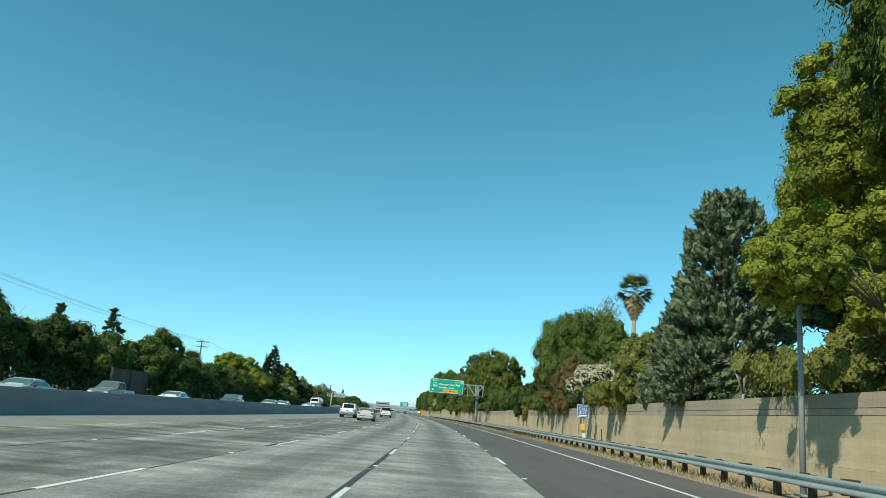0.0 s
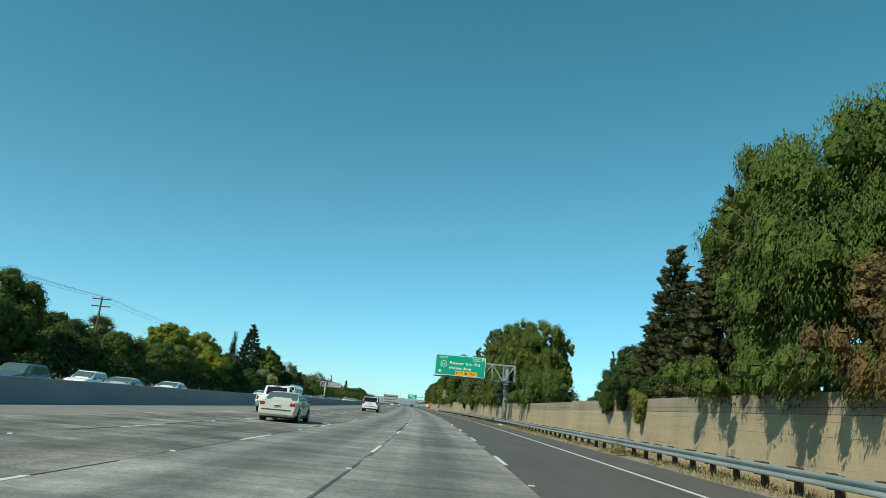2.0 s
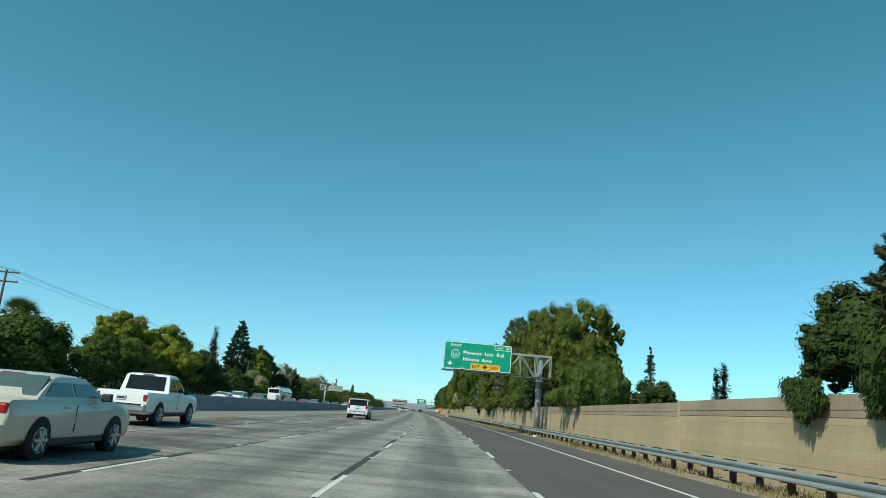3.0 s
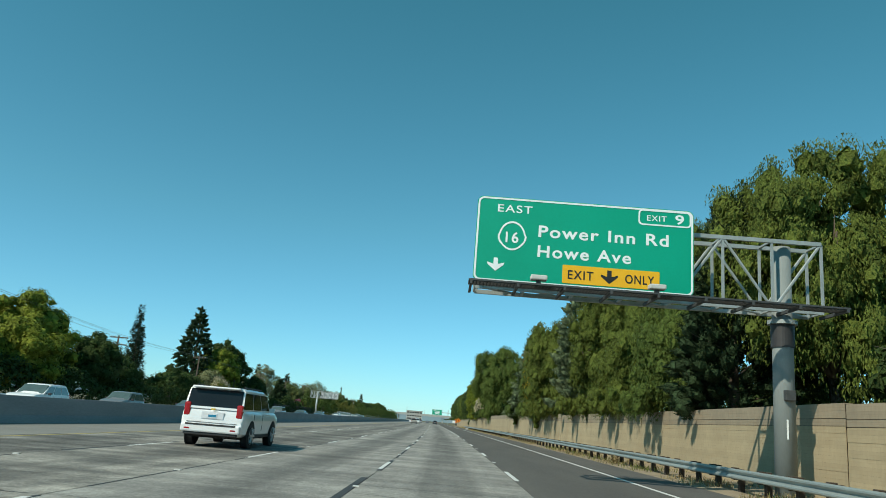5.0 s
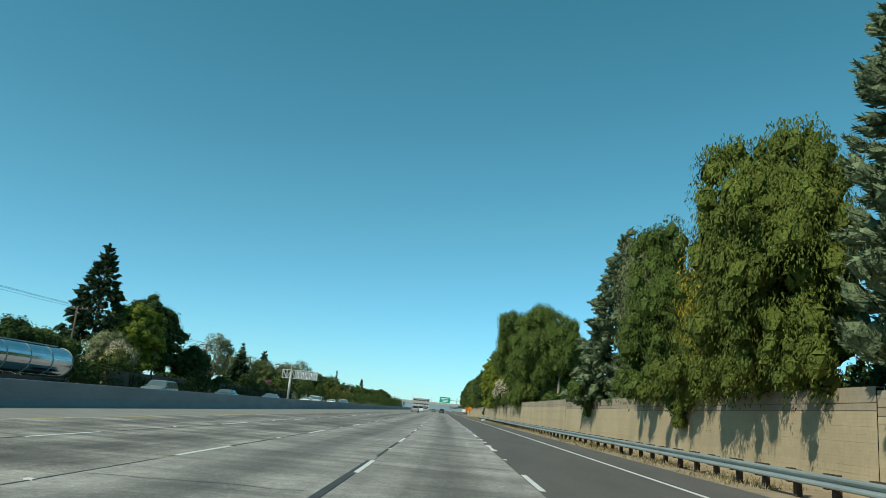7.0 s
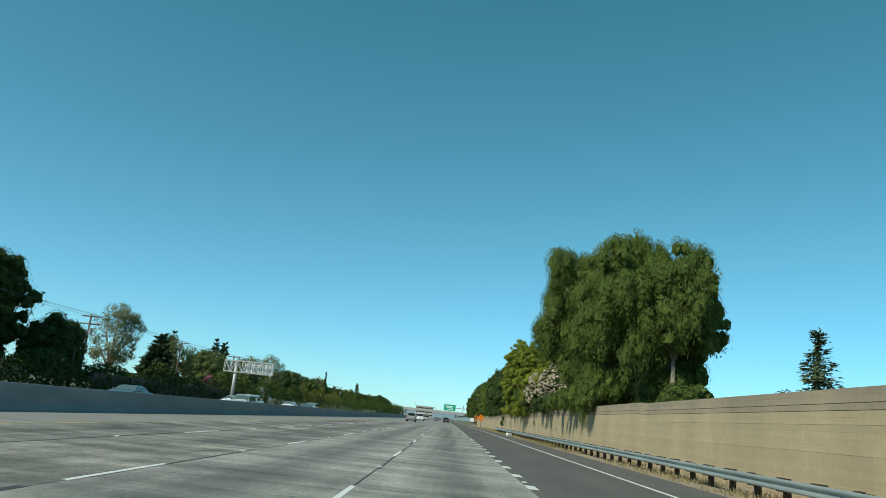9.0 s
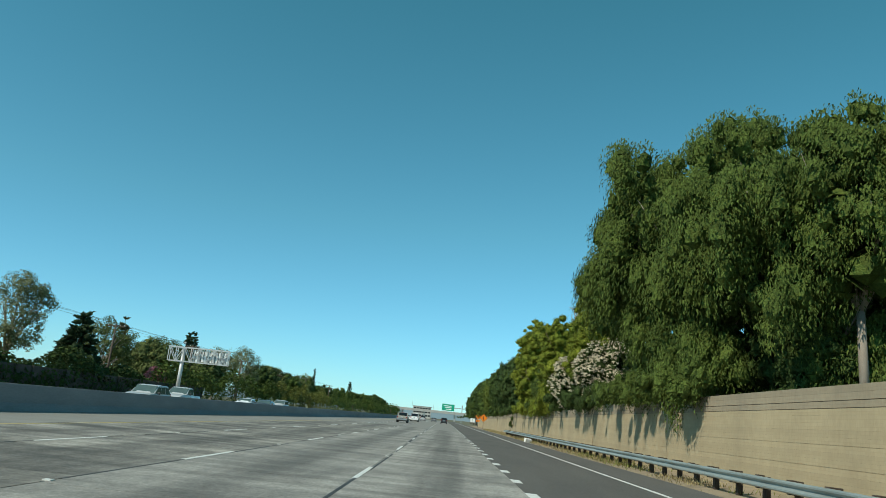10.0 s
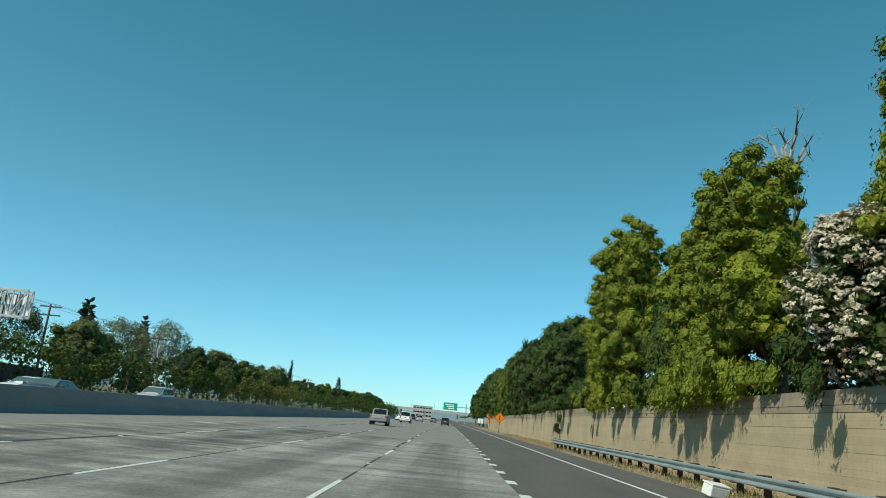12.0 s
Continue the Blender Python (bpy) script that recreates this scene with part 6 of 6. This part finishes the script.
        part("badge", box(bmesh.new(), 0, -0.03, pz + 0.2, 0.15, 0.02, 0.055, None, 0.008), M_CALLYELLOW, root, "small gold badge")
        part("tailgate_gap", box(bmesh.new(), 0, -0.006, sill + 0.40, W * 0.80, 0.03, 0.014), M_DARKTRIM, root)
        part("valance", box(bmesh.new(), 0, 0.0, sill + 0.06, W * 0.84, 0.16, 0.12, None, 0.03), M_DARKTRIM, root, "dark lower bumper valance")
        part("wiper", box(bmesh.new(), 0.12, rb + 0.03, belt + 0.09, 0.55, 0.02, 0.02), M_DARKTRIM, root)
        for s in (1, -1):
            part("quarter_glass", sheet([(s * side(z0), back0 - 0.06, z0), (s * side(z0), back0 + 0.06, z0), (s * side(z1), back1 + 0.06, z1), (s * side(z1), back1 - 0.05, z1)], (s, 0, 0.2), 0.018), glass, root)
            part("reflector", box(bmesh.new(), s * W * 0.36, -0.135, sill + 0.2, 0.16, 0.012, 0.04), M_TAIL, root)
    part("high_brake_lamp", box(bmesh.new(), 0, rt - 0.03, H - 0.045, 0.4, 0.06, 0.03), M_TAIL, root)
    return root


def paint(name, col, rough=0.3):
    return surf(name, col, tuple(c * 0.93 for c in col), scale=1.5, rough=rough, coat=0.6)


P_WHITE, P_BEIGE, P_TAN, P_DARK = paint("white_car_paint", (0.88, 0.885, 0.88)), paint("champagne_car_paint", (0.55, 0.54, 0.46)), paint("tan_car_paint", (0.34, 0.31, 0.26)), paint("dark_car_paint", (0.035, 0.04, 0.045))
P_SILVER, P_RED, P_BLUE, P_GREY = paint("silver_car_paint", (0.45, 0.47, 0.48)), paint("red_car_paint", (0.30, 0.02, 0.025)), paint("blue_grey_car_paint", (0.06, 0.09, 0.13)), paint("grey_car_paint", (0.16, 0.17, 0.18))

SUV = dict(L=5.18, W=2.04, H=1.9, belt=1.2, hood=1.14, cab=(0.02, 0.24, 3.0, 3.8), r=0.405, split=3, sill=0.36, lamp_z=(0.93, 1.36), lamp_w=0.2, rails=True, tumble=0.88, tall_tail=True)
SEDAN = dict(L=4.82, W=1.83, H=1.43, belt=1.0, hood=0.92, cab=(0.85, 1.5, 2.6, 3.5), r=0.32, sill=0.24, lamp_z=(0.74, 0.92), lamp_w=0.27, tumble=0.76)
PICKUP = dict(L=5.5, W=1.95, H=1.82, belt=1.16, hood=1.10, cab=(1.95, 2.12, 3.1, 3.85), bed=1.14, r=0.38, sill=0.38, lamp_z=(0.78, 1.06))
SMALLSUV = dict(L=4.5, W=1.82, H=1.68, belt=1.05, hood=1.0, cab=(0.03, 0.5, 2.4, 3.2), r=0.35, split=3, sill=0.3, lamp_z=(0.8, 1.15))
VAN = dict(L=5.3, W=1.98, H=2.05, belt=1.2, hood=1.12, cab=(0.02, 0.18, 3.6, 4.4), r=0.36, split=3, sill=0.34, lamp_z=(0.7, 1.25))

vehicle("suv", "white large sport utility vehicle with dark glass and red tail lamps", "car", stand(-5.75, 145.4), P_WHITE, **SUV, blue=True)
vehicle("sedan", "champagne four-door sedan with red tail lamps", "car", stand(-5.85, 84.0), P_BEIGE, **SEDAN, glass=M_PALEGLASS)
vehicle("pickup_truck", "white pickup truck beside the champagne sedan", "pickup truck", stand(-9.2, 98.0), P_WHITE, **PICKUP)
vehicle("pickup_truck", "tan pickup truck with dark rear window", "pickup truck", stand(-5.6, 375.0), P_TAN, **PICKUP)
vehicle("suv", "dark small sport utility vehicle far ahead in the lane", "car", stand(1.8, 455.0), P_DARK, **SMALLSUV)
for lat, y, p, kind, what in ((-5.6, 430.0, P_WHITE, VAN, "white van far ahead"), (-9.2, 470.0, P_WHITE, SEDAN, "white sedan far ahead"), (-5.5, 500.0, P_SILVER, SMALLSUV, "silver hatchback far ahead"), (-1.9, 520.0, P_GREY, SEDAN, "grey sedan far ahead"), (-9.3, 540.0, P_DARK, VAN, "dark van far ahead")):
    vehicle("van" if kind is VAN else "car", what + " on the concrete lanes", "car", stand(lat, y), p, **kind)


def opposite(lat, y, p, kind, what, name="car"):
    return vehicle(name, what + " on the opposite carriageway", "car", stand(lat, y + kind["L"] / 2, 0, 180), p, **kind, group="oncoming cars", glass=M_PALEGLASS)


opposite(-22.7, 45, P_SILVER, SEDAN, "silver sedan")
opposite(-26.4, 66, P_GREY, PICKUP, "grey pickup truck", "pickup_truck")
opposite(-22.7, 71, P_WHITE, SEDAN, "white sedan")
opposite(-22.7, 92, P_BLUE, SMALLSUV, "blue-grey hatchback")
opposite(-19.4, 99, P_SILVER, SEDAN, "silver sedan")
opposite(-19.4, 108.5, P_WHITE, SEDAN, "white sedan")
opposite(-26.4, 109, P_WHITE, SMALLSUV, "white hatchback")
opposite(-22.7, 159, P_WHITE, SEDAN, "white sedan")
opposite(-22.7, 166, P_WHITE, SMALLSUV, "white sport utility vehicle", "suv")
opposite(-22.7, 178, P_GREY, SMALLSUV, "grey sport utility vehicle", "suv")
opposite(-19.4, 184, P_BLUE, SEDAN, "dark blue sedan")
opposite(-19.4, 198, P_RED, SEDAN, "dark red sedan")
opposite(-22.7, 234, P_GREY, SMALLSUV, "grey sport utility vehicle", "suv")
opposite(-22.7, 254, P_DARK, SEDAN, "dark sedan")
opposite(-22.7, 276, P_BLUE, SEDAN, "dark blue sedan")
opposite(-19.4, 296, P_SILVER, SMALLSUV, "silver hatchback")
opposite(-22.7, 304, P_WHITE, SEDAN, "white sedan")
opposite(-22.7, 312, P_SILVER, PICKUP, "silver pickup truck", "pickup_truck")
opposite(-22.7, 335, P_WHITE, SEDAN, "white sedan")
opposite(-19.4, 331, P_DARK, SEDAN, "dark sedan")
opposite(-22.7, 354, P_SILVER, SMALLSUV, "silver hatchback")

# tanker truck
tk = thing("tanker_truck", "white tractor with a polished steel tank trailer on the opposite carriageway", "truck", m=stand(-27.2, 226, 0, 180))
M_CHROME = surf("polished_tank_steel", (0.62, 0.64, 0.66), (0.5, 0.52, 0.54), scale=1.0, rough=0.12, metal=1.0)
part("tank", rod(bmesh.new(), (0, 0.6, 2.25), (0, 11.8, 2.3), 1.02, n=32), M_CHROME, tk, "polished cylindrical tank", smooth=False)
for y in (0.6, 3.4, 6.2, 9.0, 11.75):
    part("tank_band", rod(bmesh.new(), (0, y - 0.05, 2.26), (0, y + 0.05, 2.26), 1.045, n=32), M_GALV, tk)
part("walk_rail", box(bmesh.new(), 0, 6.2, 3.34, 0.5, 9, 0.08), M_GALV, tk)
part("chassis", box(bmesh.new(), 0, 7.6, 0.95, 0.9, 14.5, 0.3), M_DARKTRIM, tk)
cab = part("cab", box(bmesh.new(), 0, 13.6, 1.85, 2.3, 1.9, 2.2, None, 0.12), P_WHITE, tk, "white truck cab")
part("hood", box(bmesh.new(), 0, 15.3, 1.35, 1.7, 1.9, 1.1, None, 0.15), P_WHITE, tk)
part("windscreen", box(bmesh.new(), 0, 14.56, 2.45, 1.9, 0.04, 0.7), M_GLASS, cab)
for s in (1, -1):
    part("cab_window", box(bmesh.new(), s * 1.152, 13.9, 2.4, 0.02, 0.9, 0.65), M_GLASS, cab)
    part("exhaust_stack", rod(bmesh.new(), (s * 1.0, 12.5, 1.0), (s * 1.0, 12.5, 3.4), 0.08, n=10), M_ALLOY, tk)
    for y in (1.2, 2.5, 11.5, 12.7, 15.4):
        w = part("wheel", rod(bmesh.new(), (s * 0.75, y, 0.5), (s * 1.15, y, 0.5), 0.5, n=24), M_BLACK, tk)
        part("rim", rod(bmesh.new(), (s * 1.1, y, 0.5), (s * 1.16, y, 0.5), 0.28, n=16), M_ALLOY, w)

# litter and weeds by the rail
lt = thing("litter_box", "white foam box lying beside the guardrail", "litter", m=stand(9.55, 313.0, 0.0, 20))
part("tray", box(bmesh.new(), 0, 0, 0.15, 0.62, 0.4, 0.3, pose(0, 0, 0.02, 12, 6, 0), 0.03), M_LIDWHITE, lt)
part("lid", box(bmesh.new(), 0.02, 0.02, 0.33, 0.66, 0.44, 0.05, pose(0, 0, 0.02, 12, 6, 0), 0.015), M_LIDWHITE, lt)
lt = thing("litter", "crumpled white litter on the verge", "litter", m=stand(10.2, 134.6, 0.02, 40))
part("crumple", box(bmesh.new(), 0, 0, 0.07, 0.5, 0.35, 0.14, pose(0, 0, 0, 8, 4, 0), 0.03), M_LIDWHITE, lt)
for k, (lat, y, s) in enumerate(((10.2, 82.5, 0.55), (11.6, 306.5, 0.7), (12.0, 234, 0.7), (10.3, 118, 0.4), (12.1, 361, 0.7), (12.0, 286, 0.6), (10.4, 160, 0.4), (10.4, 215, 0.35))):
    rng = np.random.default_rng(300 + k)
    root = thing("weed", "dry brown tumbleweed at the guardrail", "weed", m=stand(lat, y, 0.05))
    d = unit(rng, 900)
    d[:, 2] = abs(d[:, 2])
    p = d * (s * rng.uniform(0.2, 1, 900))[:, None] * np.array((0.8, 0.8, 1.0))
    quads("stalks", blades(p, norm(d + 0.5 * unit(rng, 900)), unit(rng, 900), np.full(900, 0.16), np.full(900, 0.022)), M_WEED if k in (1, 5) else M_STRAW, root)

# rubber scraps and oil marks lie in the surface; the concrete slabs of the lanes
LANES = ((1.81, 3.60, M_LANE), (-1.83, 3.64, M_LANE), (-5.49, 3.64, M_LANE_OLD), (-9.15, 3.64, M_LANE_OLD))
slab_me = {}
for li, (lat, w, mat) in enumerate(LANES):
    me = part("slab", box(bmesh.new(), 0, 0, -0.026, w, 4.55, 0.05), mat, road_ob)
    slab_me[li] = me.data
    rng = np.random.default_rng(90 + li)
    y = -8.0 + 1.1 * li
    first = True
    for k in range(75):
        ob = me if first else new("slab", me.data)
        first = False
        ob.parent = road_ob
        ob.matrix_basis = stand(lat, y + 2.285, -0.0012 * rng.random()) @ pose(0, 0, 0, 0, 0.03 * rng.normal(), 0.0)
        y += 4.572
along("cross_joint", -10.9, -10.85, 0, 0.1, 0.001, 0.01, M_TAR, road_ob)
# transverse cracks
rng = np.random.default_rng(8)
for k in range(90):
    lat = (1.81, -1.83, -5.49, -9.15)[k % 4]
    y = rng.uniform(0, 340)
    bm = bmesh.new()
    x = -1.7
    pts = []
    yy = 0.0
    while x < 1.7:
        pts.append((x, yy))
        x += rng.uniform(0.15, 0.4)
        yy += rng.normal() * 0.06
    w = rng.uniform(0.008, 0.02)
    a = [bm.verts.new((px, py - w, 0.0018)) for px, py in pts]
    b = [bm.verts.new((px, py + w, 0.0018)) for px, py in pts]
    for i in range(len(pts) - 1):
        bm.faces.new((a[i], a[i + 1], b[i + 1], b[i]))
    ob = part("crack", bm, M_TAR, road_ob)
    ob.matrix_basis = stand(lat, y, 0.002)
